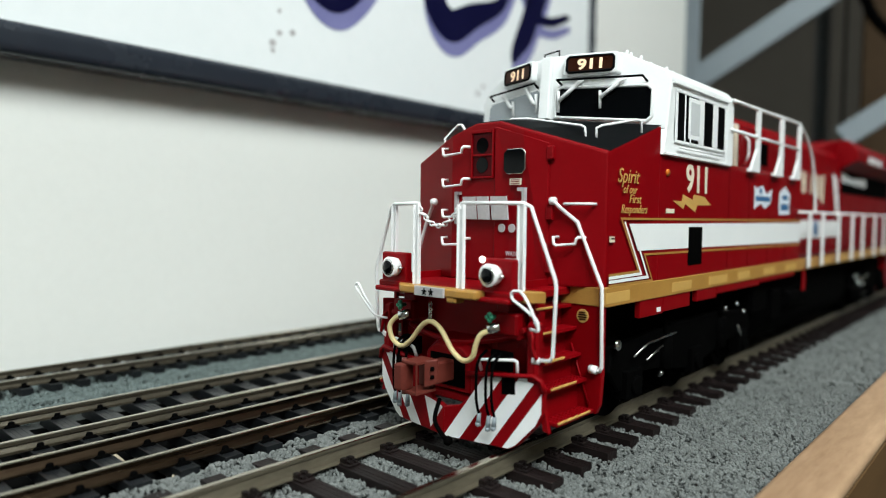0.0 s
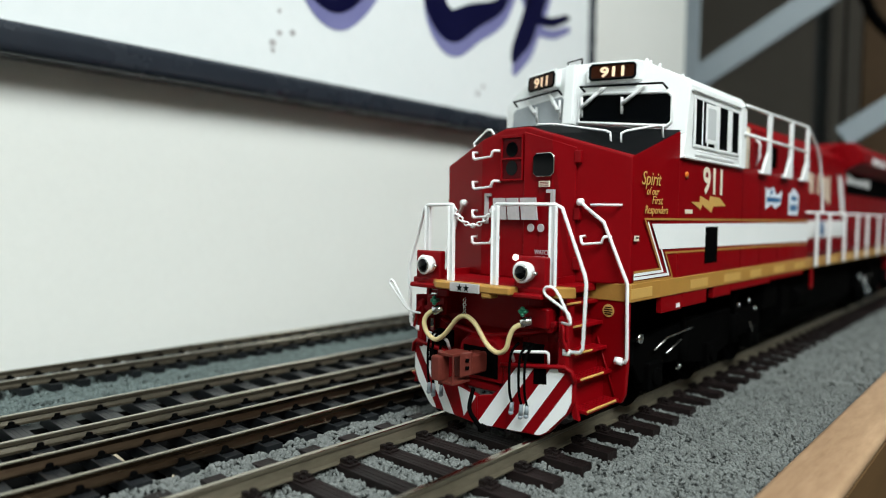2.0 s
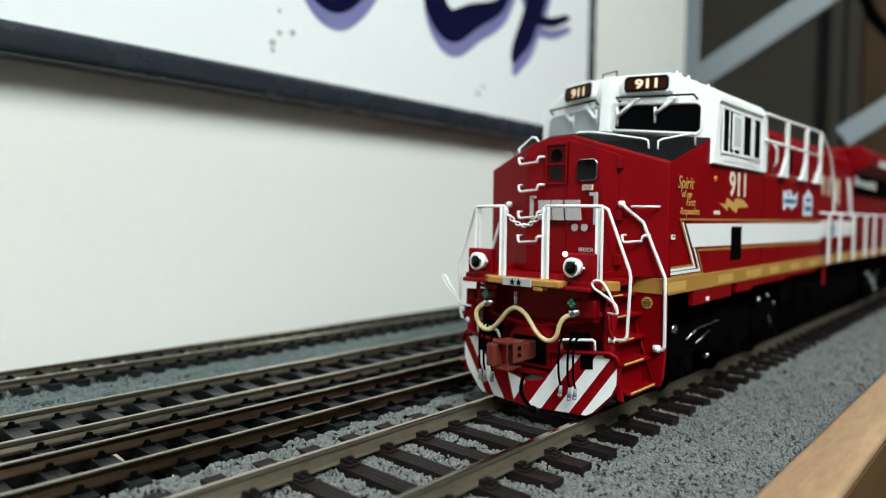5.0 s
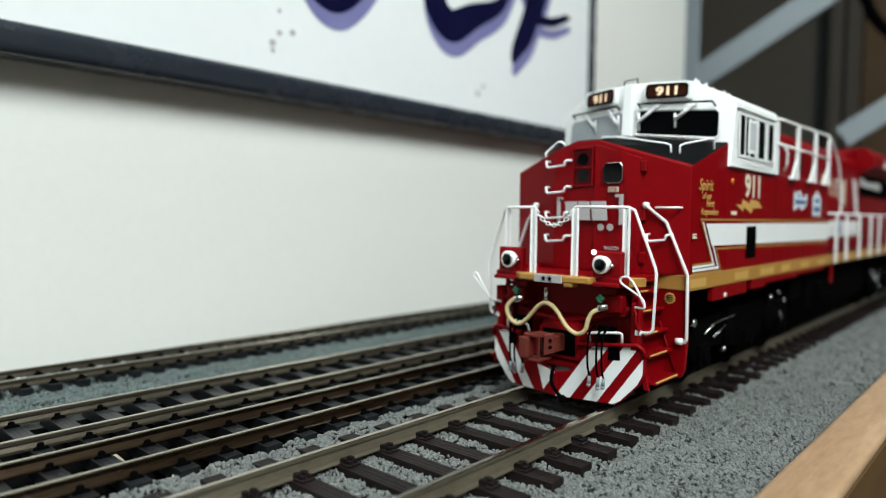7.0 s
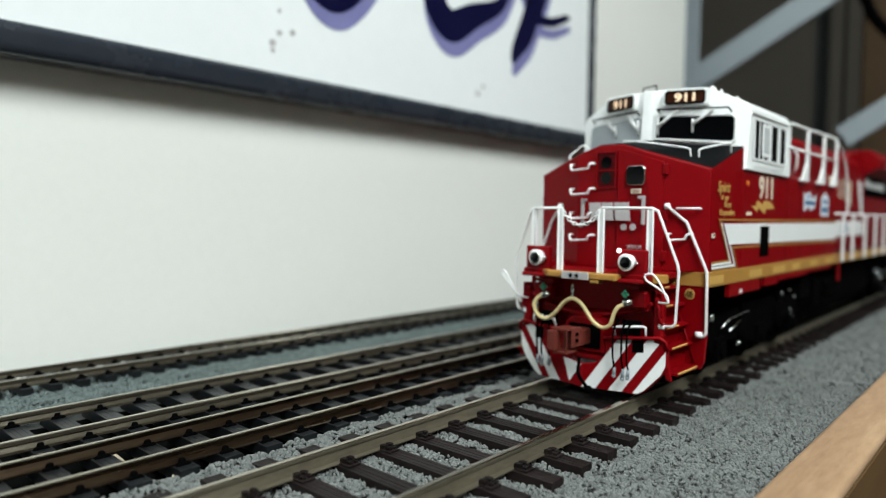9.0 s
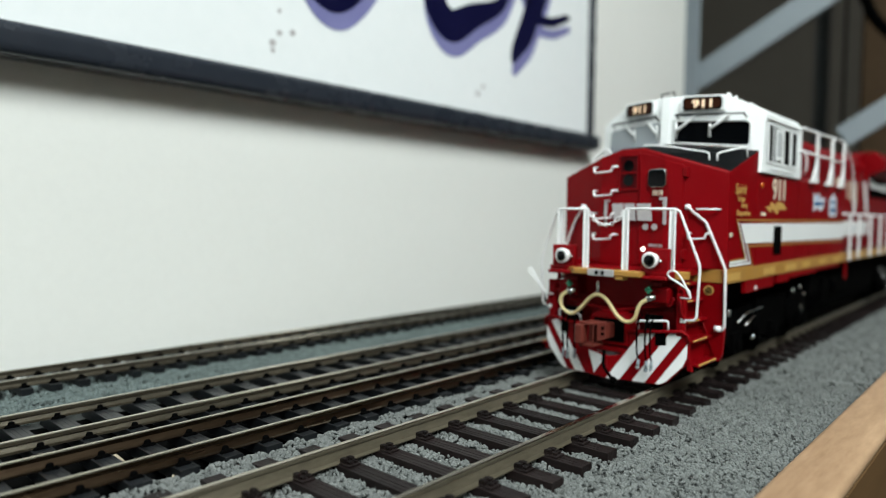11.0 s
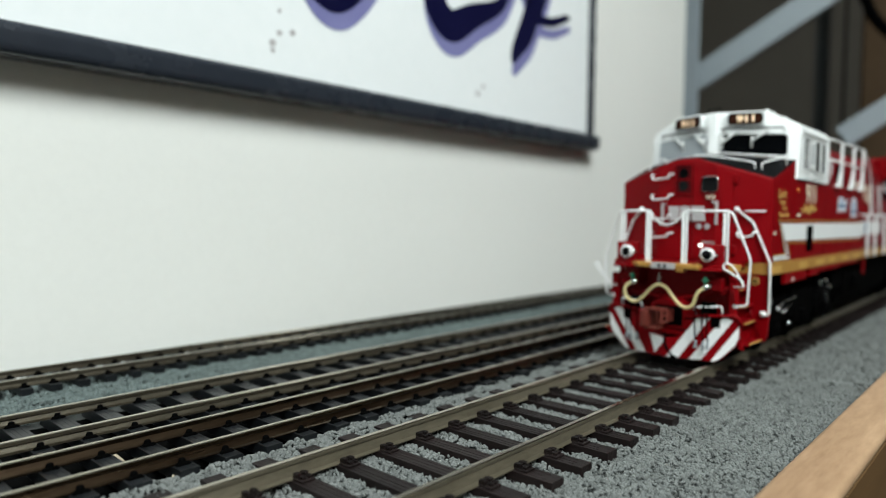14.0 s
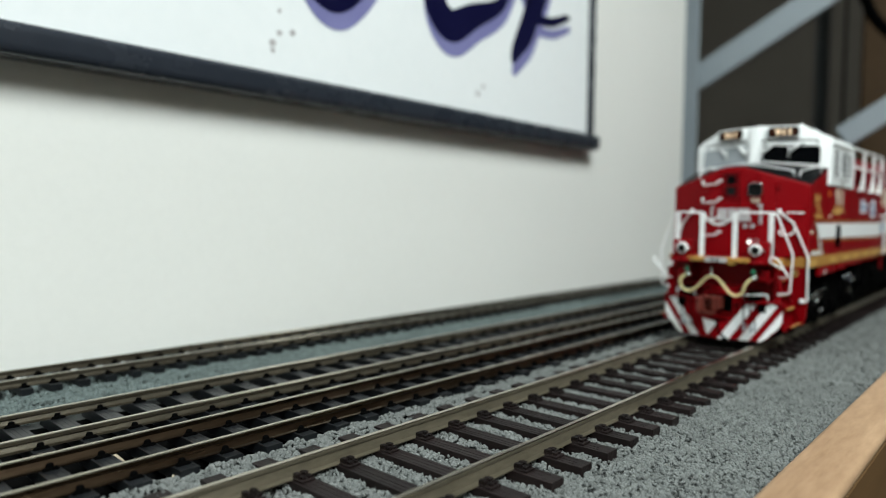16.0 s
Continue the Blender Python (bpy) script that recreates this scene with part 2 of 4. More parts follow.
# ---- the layout board, its edge and the ballast ----
def board():
    b = B(); box(b, -93.2, 35.9, -400, 900, -24, -5.0)
    structure("ground", b, BED, "grey ballasted top of the layout board")
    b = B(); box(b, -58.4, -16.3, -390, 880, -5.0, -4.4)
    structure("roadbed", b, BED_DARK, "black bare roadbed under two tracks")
    edge = thing("edge_board", (41, 0, -24), "pale unvarnished pine edge strip along the layout board", "board")
    b = B(); box(b, 35.95, 43.0, -400, 900, -2.4, -0.6)
    link_mesh("cap_strip", b, WOOD, edge, "", 0.7, True, (41, 0, -24), 2)
    # outer face below the cap, its shade put into the darker pine
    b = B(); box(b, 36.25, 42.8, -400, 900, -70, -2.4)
    link_mesh("fascia", b, WOOD_SHADED, edge, "", 0.5, False, (41, 0, -24))
    legs = thing("bench_legs", (0, 0, -900), "plain pine legs carrying the layout board", "bench")
    for x, y in ((-70, -300), (20, -300), (-70, 800), (20, 800)):
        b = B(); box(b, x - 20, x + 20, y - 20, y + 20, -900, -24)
        link_mesh("leg", b, WOOD_SHADED, legs, "", 1.0, False, (0, 0, -900))


def icosahedron():
    b = B()
    bmesh.ops.create_icosphere(b, subdivisions=1, radius=1.0)
    b.verts.ensure_lookup_table()
    v = np.array([q.co[:] for q in b.verts])
    f = np.array([[q.index for q in t.verts] for t in b.faces])
    b.free()
    return v, f


def gravel(name, mat, label, fields, rng):
    """fields: (x0, x1, y0, y1, top height function, grains per square mm, mean radius)."""
    v, f = icosahedron()
    all_v, all_f, base = [], [], 0
    for x0, x1, y0, y1, top, per, rad in fields:
        n = int((x1 - x0) * (y1 - y0) * per)
        c = np.stack([rng.uniform(x0, x1, n), rng.uniform(y0, y1, n)], 1)
        z = top(c[:, 0], c[:, 1]) + rng.normal(0, 0.07, n)
        r = rad * rng.uniform(0.6, 1.35, (n, 1)) * rng.uniform(0.65, 1.25, (n, 3))
        th = rng.uniform(0, 6.283, n)
        tl = rng.uniform(-0.9, 0.9, n)
        p = v[None] * (1 + rng.uniform(-0.22, 0.22, (n, len(v), 1))) * r[:, None, :]
        ct, st = np.cos(tl)[:, None], np.sin(tl)[:, None]
        y, zz = p[..., 1] * ct - p[..., 2] * st, p[..., 1] * st + p[..., 2] * ct
        cc, ss = np.cos(th)[:, None], np.sin(th)[:, None]
        q = np.stack([p[..., 0] * cc - y * ss + c[:, :1], p[..., 0] * ss + y * cc + c[:, 1:], zz + z[:, None]], -1)
        all_v.append(q.reshape(-1, 3))
        all_f.append((f[None] + (np.arange(n) * len(v))[:, None, None] + base).reshape(-1, 3))
        base += n * len(v)
    vs, fs = np.concatenate(all_v) * MM, np.concatenate(all_f)
    me = bpy.data.meshes.new(name)
    me.from_pydata(vs.tolist(), [], fs.tolist())
    me.materials.append(mat)
    return tagged(new(name, me), label, "ballast", "", "stuff")


def ballast():
    rng = np.random.default_rng(5)
    flat = lambda h: (lambda x, y: np.full(len(x), h) + 0.18 * np.sin(x * 1.3 + y * 0.21) * np.sin(y * 0.37))
    cess = lambda x, y: -3.3 + 0.2 * np.sin(x * 0.9 + y * 0.11) * np.sin(y * 0.4) + 1.5 * np.clip((x - 31) / 6, 0, 1) ** 2 * 0.6
    edge = lambda x, y: -3.1 + 0.5 * np.clip((-11 - x) / 5, 0, 1) - 0.9 * np.clip((-19.8 - x) / 1.0, 0, 1) + 0.2 * np.sin(y * 0.6)
    gravel("ballast", STONE, "loose light grey stone ballast round the track", [
        (-9, 9, -10, 180, flat(-3.1), 5.0, 0.31), (-9, 9, 180, 420, flat(-3.1), 2.0, 0.5),
        (9, 35.9, 0, 150, cess, 6.6, 0.27), (9, 35.9, 150, 420, cess, 1.8, 0.52),
        (-20.8, -9, -10, 180, edge, 5.0, 0.31), (-20.8, -9, 180, 420, edge, 2.2, 0.5),
        (-9, 36, 420, 800, flat(-3.3), 0.25, 1.4)], rng)
    gravel("ballast_bank", STONE_GREEN, "greenish grey fine ballast between the tracks", [
        (-75.5, -57.2, 0, 200, flat(-2.9), 4.5, 0.33), (-75.5, -57.2, 200, 640, flat(-2.9), 0.5, 0.95),
        (-93.2, -75.5, 0, 500, flat(-3.9), 0.6, 0.8)], rng)


# ---- tracks ----
def rail_ring(x, y, top, h, foot, head):
    w = 0.16
    q = [(-foot, -h), (foot, -h), (foot, -h + 0.14), (0.62, -h + 0.2), (w + 0.06, -0.72), (head, -0.52), (head, -0.12), (head - 0.12, 0),
         (-head + 0.12, 0), (-head, -0.12), (-head, -0.52), (-w - 0.06, -0.72), (-0.62, -h + 0.2), (-foot, -h + 0.14)]
    return [(x + a, y, top + c) for a, c in q]


def track(label, xl, xr, half, top, pitch, first, count, tie_w, y0, y1, h, foot, head, rail_mat, tie_mat, plate_mat, tie_h=1.7, wide=0.0):
    mid = (xl + xr) / 2
    t = thing("model_track", (mid, 0, top - h - tie_h), label, "railway track", "display tracks")
    base = (mid, 0, top - h - tie_h)
    rng = random.Random(int(abs(mid) * 10))
    for x in (xl, xr):
        b = B()
        n = 40
        loft(b, [rail_ring(x, y0 + (y1 - y0) * k / n, top, h, foot, head) for k in range(n + 1)])
        b.normal_update()
        # polished heads; on the smaller tracks the foot's gleam is coloured in too
        for f in b.faces:
            z = f.calc_center_median().z
            if f.normal.z > 0.2 and (z > top - 0.3 or (not wide and z < top - h + 0.3)):
                f.material_index = 1
        link_mesh("rail", b, rail_mat, t, "", 0, False, base).data.materials.append(BRIGHT_RAIL)
    metas = []
    for k in range(3):
        b = B(); box(b, -half, half, -tie_w / 2, tie_w / 2, 0, tie_h)
        # grain grooves along the sleeper
        for g in range(3):
            gy = -tie_w * 0.3 + g * tie_w * 0.3 + rng.uniform(-0.1, 0.1)
            box(b, -half + rng.uniform(0.4, 3), half - rng.uniform(0.4, 3), gy - 0.10, gy + 0.10, tie_h - 0.02, tie_h + 0.05)
        me = link_mesh("tie", b, tie_mat, None, "", 0.12)
        metas.append(me.data)
        bpy.data.objects.remove(me)
    b = B()
    for sx in (xl - mid, xr - mid):
        box(b, sx - foot - 0.75, sx + foot + 0.75, -tie_w * 0.38, tie_w * 0.38, tie_h - 0.02, tie_h + 0.16)
        for s in (-1, 1):
            for yy in (-0.55, 0.5) if wide else ():
                box(b, sx + s * (foot + 0.05) - 0.32, sx + s * (foot + 0.05) + 0.36, yy - 0.26, yy + 0.26, tie_h, tie_h + 0.78)
            if not wide:
                cyl(b, (sx + s * (foot + 0.05), 0, tie_h), (sx + s * (foot + 0.05), 0, tie_h + 0.75), 0.6, 8, 0.4)
            if wide:
                box(b, sx + s * (foot + 1.0) - 1.0, sx + s * (foot + 1.0) + 0.9, -1.0, 0.95, tie_h, tie_h + 0.3)
                for ox, oy, oh in ((0.5, -0.6, 0.95), (0.45, 0.55, 0.85), (1.25, -0.35, 0.7), (1.2, 0.6, 0.62)):
                    q = sx + s * (foot + ox)
                    box(b, q - 0.28, q + 0.28, oy - 0.25, oy + 0.25, tie_h, tie_h + oh)
                    box(b, q - 0.42, q + 0.34, oy - 0.34, oy + 0.3, tie_h + oh - 0.18, tie_h + oh)
            box(b, sx + s * (foot + 0.42) - 0.22, sx + s * (foot + 0.42) + 0.22, -0.85, 0.8, tie_h, tie_h + 0.36)
    pm = link_mesh("tie_plate", b, plate_mat, None, "", 0.06)
    pdata = pm.data
    bpy.data.objects.remove(pm)
    for k in range(count):
        y = first + k * pitch + rng.uniform(-0.12, 0.12)
        o = new("tie", metas[k % 3])
        o.parent = t
        o.location = (rng.uniform(-0.15, 0.15) * MM, y * MM, -0.02 * MM)
        o.rotation_euler[2] = rng.uniform(-0.008, 0.008)
        q = new("tie_plate", pdata)
        q.parent = o
    return t


def tracks():
    track("nickel silver rails on dark brown sleepers in grey ballast", -8.7, 8.7, 15.9, 0.0, 7.05, -9.05, 92, 2.75, -60, 640, 2.1, 1.35, 0.45, NICKEL, TIE, TIE, 1.7, 1.5)
    track("narrow track with brown steel rails on dark sleepers", -32.1, -22.2, 8.2, 0.0, 6.07, -9.3, 104, 2.6, -60, 640, 1.75, 1.0, 0.40, STEEL_BROWN, TIE_GREY, UNDER)
    track("medium gauge track with dull rails on dark sleepers", -53.3, -40.4, 9.4, 0.0, 6.14, -8.2, 102, 2.6, -60, 640, 1.5, 1.2, 0.5, DULL_RAIL, TIE_GREY, UNDER)
    track("small gauge track close to the wall", -85.1, -76.5, 7.2, 0.0, 4.77, -6.2, 130, 2.0, -60, 640, 1.35, 1.1, 0.4, DULL_RAIL, TIE_GREY, UNDER, 1.2)


# ---- whiteboard on the wall ----
def whiteboard():
    t = thing("whiteboard", (-93.2, 12.7, 61.05), "white enamel board with navy lettering and dark frame on the wall", "whiteboard")
    base, size = (-97, 0, 66), (1, 0.978, 0.931)
    b = B(); box(b, -96.9, -94.6, -500, 252, 69, 620)
    link_mesh("panel", b, PANEL_WHITE, t, "", 0, False, base, scale=size)
    b = B(); box(b, -97, -89.0, -504, 254.5, 64.2, 71.3)
    link_mesh("frame_bottom", b, FRAME_DARK, t, "dark blue-grey rounded frame bar", 2.4, True, base, 4, scale=size)
    for n, y0, y1, z0, z1 in (("frame_side", 251, 254.5, 71.9, 618), ("frame_side", -504, -500, 71.9, 618), ("frame_top", -504, 254.5, 618, 623)):
        b = B(); box(b, -97, -92.5, y0, y1, z0, z1)
        link_mesh(n, b, FRAME_DARK, t, "", 0.8, False, base, scale=size)
    # brush strokes: lines in the board's plane with a swelling width
    strokes = [
        [(86, 130, 5), (93, 104, 6), (102, 95, 7), (112, 100, 5), (122, 112, 2)],
        [(150, 150, 5), (143, 122, 6), (143, 106, 8), (151, 98, 9), (163, 104, 7), (178, 112, 4), (186, 126, 3)],
        [(190, 125, 3), (197, 116, 3), (203, 130, 5), (195, 108, 8), (188, 97, 5), (185.5, 92, 1.5)],
        [(212, 160, 5), (207, 134, 7), (200, 116, 7), (194, 104, 5)],
        [(200, 112, 3), (211, 113, 3), (221, 117, 2.2), (224, 117.5, 0.8)],
    ]
    for name, mat, dy, dz, x in (("letter_shadow", INK_SHADE, 1.0, -5.0, -94.45), ("letter", INK, 0, 0, -94.3)):
        for line in strokes:
            b = B()
            p = curve_pts([(q[0] * 1.047, 31.7 + (q[1] - 31.7) * 1.047, q[2] * 1.047) for q in line], 8)
            left, right = [], []
            for i, q in enumerate(p):
                a, c = p[max(i - 1, 0)], p[min(i + 1, len(p) - 1)]
                d = Vector((c.x - a.x, c.y - a.y)).normalized()
                n = Vector((-d.y, d.x)) * max(q.z, 0.5) * 0.62
                left.append((x, q.x + n.x + dy, q.y + n.y + dz))
                right.append((x, q.x - n.x + dy, q.y - n.y + dz))
            vs = [[b.verts.new(a), b.verts.new(c)] for a, c in zip(left, right)]
            for a, c in zip(vs, vs[1:]):
                b.faces.new((a[0], a[1], c[1], c[0]))
            link_mesh(name, b, mat, t, "", 0, False, base, scale=size)
            x += 0.012
    for y, z, r in ((84, 78, 1.0), (86, 81, 0.8), (90, 82, 0.9), (88, 92, 0.8), (86, 87, 0.6), (166, 77, 1.0), (169, 80, 0.8), (84, 76, 0.7)):
        b = B(); cyl(b, (-94.6, y * 1.047, z * 1.03), (-94.45, y * 1.047, z * 1.03), r, 10)
        link_mesh("smudge", b, GREY_LOGO, t, "", 0, False, base, scale=size)


# ---- storage rack behind the wall's end ----
def rack():
    t = thing("storage_rack", (-60, 400, -900), "grey enamelled steel storage rack with diagonal braces", "shelving rack")
    base = (-60, 400, -900)
    for x, y in ((-99.5, 388), (35.6, 388), (-99.5, 700), (35.6, 700)):
        b = B()
        box(b, x - 6, x + 6, y, y + 2, -900, 900)
        box(b, x - 6, x - 4, y + 2, y + 14, -900, 900)
        link_mesh("post", b, RACK, t, "", 0.3, False, base)
    for (xa, za), (xb, zb), w in (((-96.6, 112.5), (-18.4, 154.6), 14.2), ((-19.4, 73.0), (39.5, 112.3), 11.4)):
        d = Vector((xb - xa, 0, zb - za)).normalized()
        n = Vector((-d.z, 0, d.x)) * w / 2
        a, c = Vector((xa, 392, za)), Vector((xb, 392, zb))
        b = B(); loft(b, [[a + n, a - n, a - n + Vector((0, 2.5, 0)), a + n + Vector((0, 2.5, 0))], [c + n, c - n, c - n + Vector((0, 2.5, 0)), c + n + Vector((0, 2.5, 0))]])
        link_mesh("brace", b, RACK, t, "", 0.3, False, base)
    for z in (-700, 330):
        b = B(); box(b, -110, 42, 384, 714, z, z + 30)
        link_mesh("shelf", b, RACK, t, "", 0.5, False, base)
    b = B(); box(b, -45, -43.4, 515, 516.6, 40, 330)
    link_mesh("wire", b, UNDER, t, "", 0, False, base)
    # tall cardboard box filling the brown area behind the braces
    shelf = thing("cardboard_box", (0, 600, -900), "dull brown cardboard box standing inside the storage rack", "cupboard")
    b = B(); box(b, -43, 34, 560, 690, -670, 330)
    link_mesh("body", b, CARTON, shelf, "", 2, False, (0, 600, -900))
    b = B(); tube(b, curve_pts([(-45, 505, 190), (-34, 505, 178), (-26, 505, 160), (-10, 505, 140)]), 3.5)
    tagged(link_mesh("cable", b, UNDER, None, "", 0, True), "thick black cable hanging in the rack", "cable")


def chips():
    for x, y, z, a, w, d, h, mat, label in ((-30.4, 34.8, -4.4, 20, 2.4, 2.4, 2.6, CORK, "small pale cork chip between the sleepers"),
                                            (-20.9, 38.4, -4.0, -25, 1.8, 1.6, 1.6, CORK, "small pale cork chip beside the rail"),
                                            (-30.6, 59.5, -4.4, 10, 1.3, 1.0, 2.0, WALL, "white blob between the sleepers")):
        b = B(); loft(b, [[(-w / 2, -d / 2, 0), (w / 2, -d / 2, 0), (w / 2, d / 2, 0), (-w / 2, d / 2, 0)], [(-w / 3, -d / 4, h), (w / 2.4, -d / 3, h * 0.8), (w / 3, d / 3, h * 0.7), (-w / 3, d / 3, h)]])
        ob = tagged(link_mesh("chip", b, mat, None, "", 0.2), label, "debris")
        ob.matrix_world = pose(x * MM, y * MM, z * MM, 0, 0, a)


room()
chips()
board()
tracks()
whiteboard()
rack()


# ---- the locomotive ----
LY = 63.97  # the locomotive's origin lies under its front platform
DRAWN, TRUE = (0, 60, 0.45), (0.914, 1.02, 0.952)  # origin of its drawing and the drawing's scale
loco = thing("locomotive", (0, LY, 0), "red and white model diesel locomotive with gold trim on the track", "model train")


def LP(name, b, m, label="", bevel=0.0, smooth=False, parent=None, segs=1):
    return link_mesh(name, b, m, parent or loco, label, bevel, smooth, DRAWN, segs, TRUE)


def letters(name, body, m, size, origin, facing, parent, bold=0.0, shear=0.0, lift=0.05, label="", width=None):
    """Flat raised lettering. facing: 'side' reads along +y seen from +x, 'front' reads along +x seen from -y."""
    cu = bpy.data.curves.new(name, "FONT")
    cu.body, cu.size, cu.offset, cu.shear, cu.extrude, cu.resolution_u = body, size, bold, shear, lift, 3
    ob = bpy.data.objects.new(name, cu)
    scene.collection.objects.link(ob)
    me = bpy.data.meshes.new_from_object(ob.evaluated_get(bpy.context.evaluated_depsgraph_get()))
    bpy.data.objects.remove(ob)
    xs = [v.co.x for v in me.vertices]
    k = (width / (max(xs) - min(xs))) if width else 1.0
    for v in me.vertices:
        a, c, h = (v.co.x - min(xs)) * k, v.co.y, v.co.z
        p = Vector((h, a, c)) if facing == "side" else facing(a, c, h) if callable(facing) else Vector((a, -h, c))
        if not callable(facing):
            p = p + Vector(origin)
        v.co = Vector([(q - o) * k * MM for q, o, k in zip(p, DRAWN, TRUE)])
    me.materials.clear()
    me.materials.append(m)
    ob = new(name, me)
    ob.parent = parent
    if label:
        tagged(ob, label)
    return ob


def side_poly(b, pts, x=18.86, t=0.06):
    plate(b, [(x, y, z) for y, z in pts], t)


def band(b, pts, w, x):
    """A painted line of width w along points in the side's plane, mitred."""
    p = [Vector(q) for q in pts]
    l, r = [], []
    for i, q in enumerate(p):
        d0 = (q - p[i - 1]).normalized() if i else (p[1] - q).normalized()
        d1 = (p[i + 1] - q).normalized() if i + 1 < len(p) else d0
        n = Vector((-(d0 + d1).y, (d0 + d1).x)).normalized()
        k = w / 2 / max(0.3, n.dot(Vector((-d0.y, d0.x))))
        l.append(q + n * k); r.append(q - n * k)
    for i in range(len(p) - 1):
        vs = [b.verts.new((x, q.x, q.y)) for q in (l[i], r[i], r[i + 1], l[i + 1])]
        b.faces.new(vs)


def front_y(x):
    """Where the nose's front face lies."""
    return 69.6 + max(0.0, abs(x) - 7.0) * 3.8 / 11.3


def cab_y(x, z):
    """Where the cab's slanted front lies."""
    return 84.3 + 0.31 * (abs(x) - 0.6) + 0.085 * (z - 48.5)


def nose():
    ridge = [(-18.4, 40.95), (-7, 44.5), (-2.3, 45.95), (2.3, 45.95), (7, 44.5), (18.4, 40.95)]
    front = [(x, front_y(x), z) for x, z in ridge]
    low = [(x, front_y(x), 22.4) for x, z in ridge]
    back = [(-18.8, 88.2, 46.1), (-0.6, 84.2, 48.0), (0.6, 84.2, 48.0), (18.8, 88.2, 46.1)]
    b = B()
    v = {k: [b.verts.new(p) for p in q] for k, q in (("f", front), ("l", low), ("b", back), ("bl", [(-18.8, 88.2, 22.4), (18.8, 88.2, 22.4)]))}
    F = v["f"]; L = v["l"]; K = v["b"]; Q = v["bl"]
    fs = [(L[i], L[i + 1], F[i + 1], F[i]) for i in range(5)]
    fs += [(F[0], F[1], K[0]), (F[1], F[2], K[1], K[0]), (F[2], F[3], K[2], K[1]), (F[3], F[4], K[3], K[2]), (F[4], F[5], K[3])]
    fs += [(L[5], Q[1], K[3], F[5]), (Q[0], L[0], F[0], K[0]), (Q[1], Q[0], K[0], K[1], K[2], K[3]), (*reversed(L), Q[0], Q[1])]
    bmesh.ops.recalc_face_normals(b, faces=[b.faces.new(f) for f in fs])
    LP("nose", b, RED, "red faceted short hood", 0.28, False, None, 2)
    # black anti-glare panels on the sloping top
    b = B()
    up = Vector((0, 0, 0.14))
    for quad in ((front[1], back[0], front[0]), (front[1], front[2], back[1], back[0]), (front[2], front[3], back[2], back[1]), (front[3], front[4], back[3], back[2]), (front[4], front[5], back[3])):
        vs = [b.verts.new(Vector(p) + up + (Vector((0, 0.5, 0.05)) if p in front else Vector())) for p in quad]
        b.faces.new(vs)
    bmesh.ops.recalc_face_normals(b, faces=b.faces[:])
    LP("nose_top", b, BLACK, "matt black anti-glare panel")
    # lamp recess: a shallow box whose darker red stands for its shade
    b = B(); box(b, -2.6, 1.3, 69.45, 70.2, 38.0, 44.4)
    r = LP("lamp_recess", b, RED_DARK, "headlamp recess, its shade put into darker red", 0.1)
    for z in (42.6, 39.7):
        b = B(); cyl(b, (-0.65, 69.35, z), (-0.65, 69.6, z), 1.15, 16); LP("headlamp", b, GLASS, "", 0, False, r)
    b = B()
    for x0, x1, z0, z1 in ((-2.9, -2.6, 37.7, 44.9), (1.3, 1.6, 37.7, 44.9), (-2.6, 1.3, 44.4, 44.9), (-2.6, 1.3, 37.7, 38.0), (-2.6, 1.3, 41.0, 41.3)):
        box(b, x0, x1, 69.2, 69.7, z0, z1)
    LP("recess_frame", b, RED, "", 0.05, False, r)
    # door
    b = B()
    plate(b, [(1.9, 69.22, 23.0), (1.9, 69.22, 45.2), (7.0, 69.22, 43.6), (10.7, front_y(10.7) - 0.38, 42.4), (10.7, front_y(10.7) - 0.38, 23.0)][::-1], 0.5)
    d = LP("nose_door", b, RED, "", 0.12)
    for z in (41.0, 32.6, 25.2):
        b = B(); box(b, 10.5, 11.6, front_y(11) - 0.75, front_y(11), z - 0.95, z + 0.95); LP("hinge", b, RED, "", 0.12, False, d)
    cx, cz, w, h = 5.78, 39.95, 1.85, 1.7
    loop = [(cx + a * w, 69.1, cz + c2 * h) for a, c2 in ((-1, -.7), (-1, .7), (-.7, 1), (.7, 1), (1, .7), (1, -.7), (.7, -1), (-.7, -1))]
    b = B(); plate(b, loop, 0.2); LP("door_window", b, GLASS, "dark rounded door window", 0, False, d)
    b = B(); tube(b, loop + loop[:2], 0.13, 5); LP("window_rim", b, CHROME, "", 0, True, d)
    b = B(); box(b, 4.9, 6.9, 69.1, 69.3, 36.6, 37.5); LP("notice", b, CREAM_DECAL, "small pale notice with red lines", 0, False, d)
    b = B()
    for z in (36.75, 37.05, 37.3):
        box(b, 5.1, 6.7, 69.06, 69.12, z - 0.05, z + 0.05)
    LP("notice_bar", b, RED, "", 0, False, d)
    letters("lettering", "WATCH\nYOUR\nSTEP", GREY_LOGO, 0.95, (4.3, 69.12, 26.4), "front", d, 0.01, width=2.9)
    # pale badge made of plain bars
    y = 68.98
    for p, q in (((-5.9, -5.45, 30.9, 35.8), (-5.45, -4.9, 35.35, 35.8)), ((7.2, 7.7, 30.9, 36.2), (6.4, 7.2, 35.7, 36.2))):
        b = B()
        for x0, x1, z0, z1 in (p, q):
            box(b, x0, x1, y, y + 0.6, z0, z1)
        LP("badge_bracket", b, GREY_LOGO, "pale grey bracket of the badge")
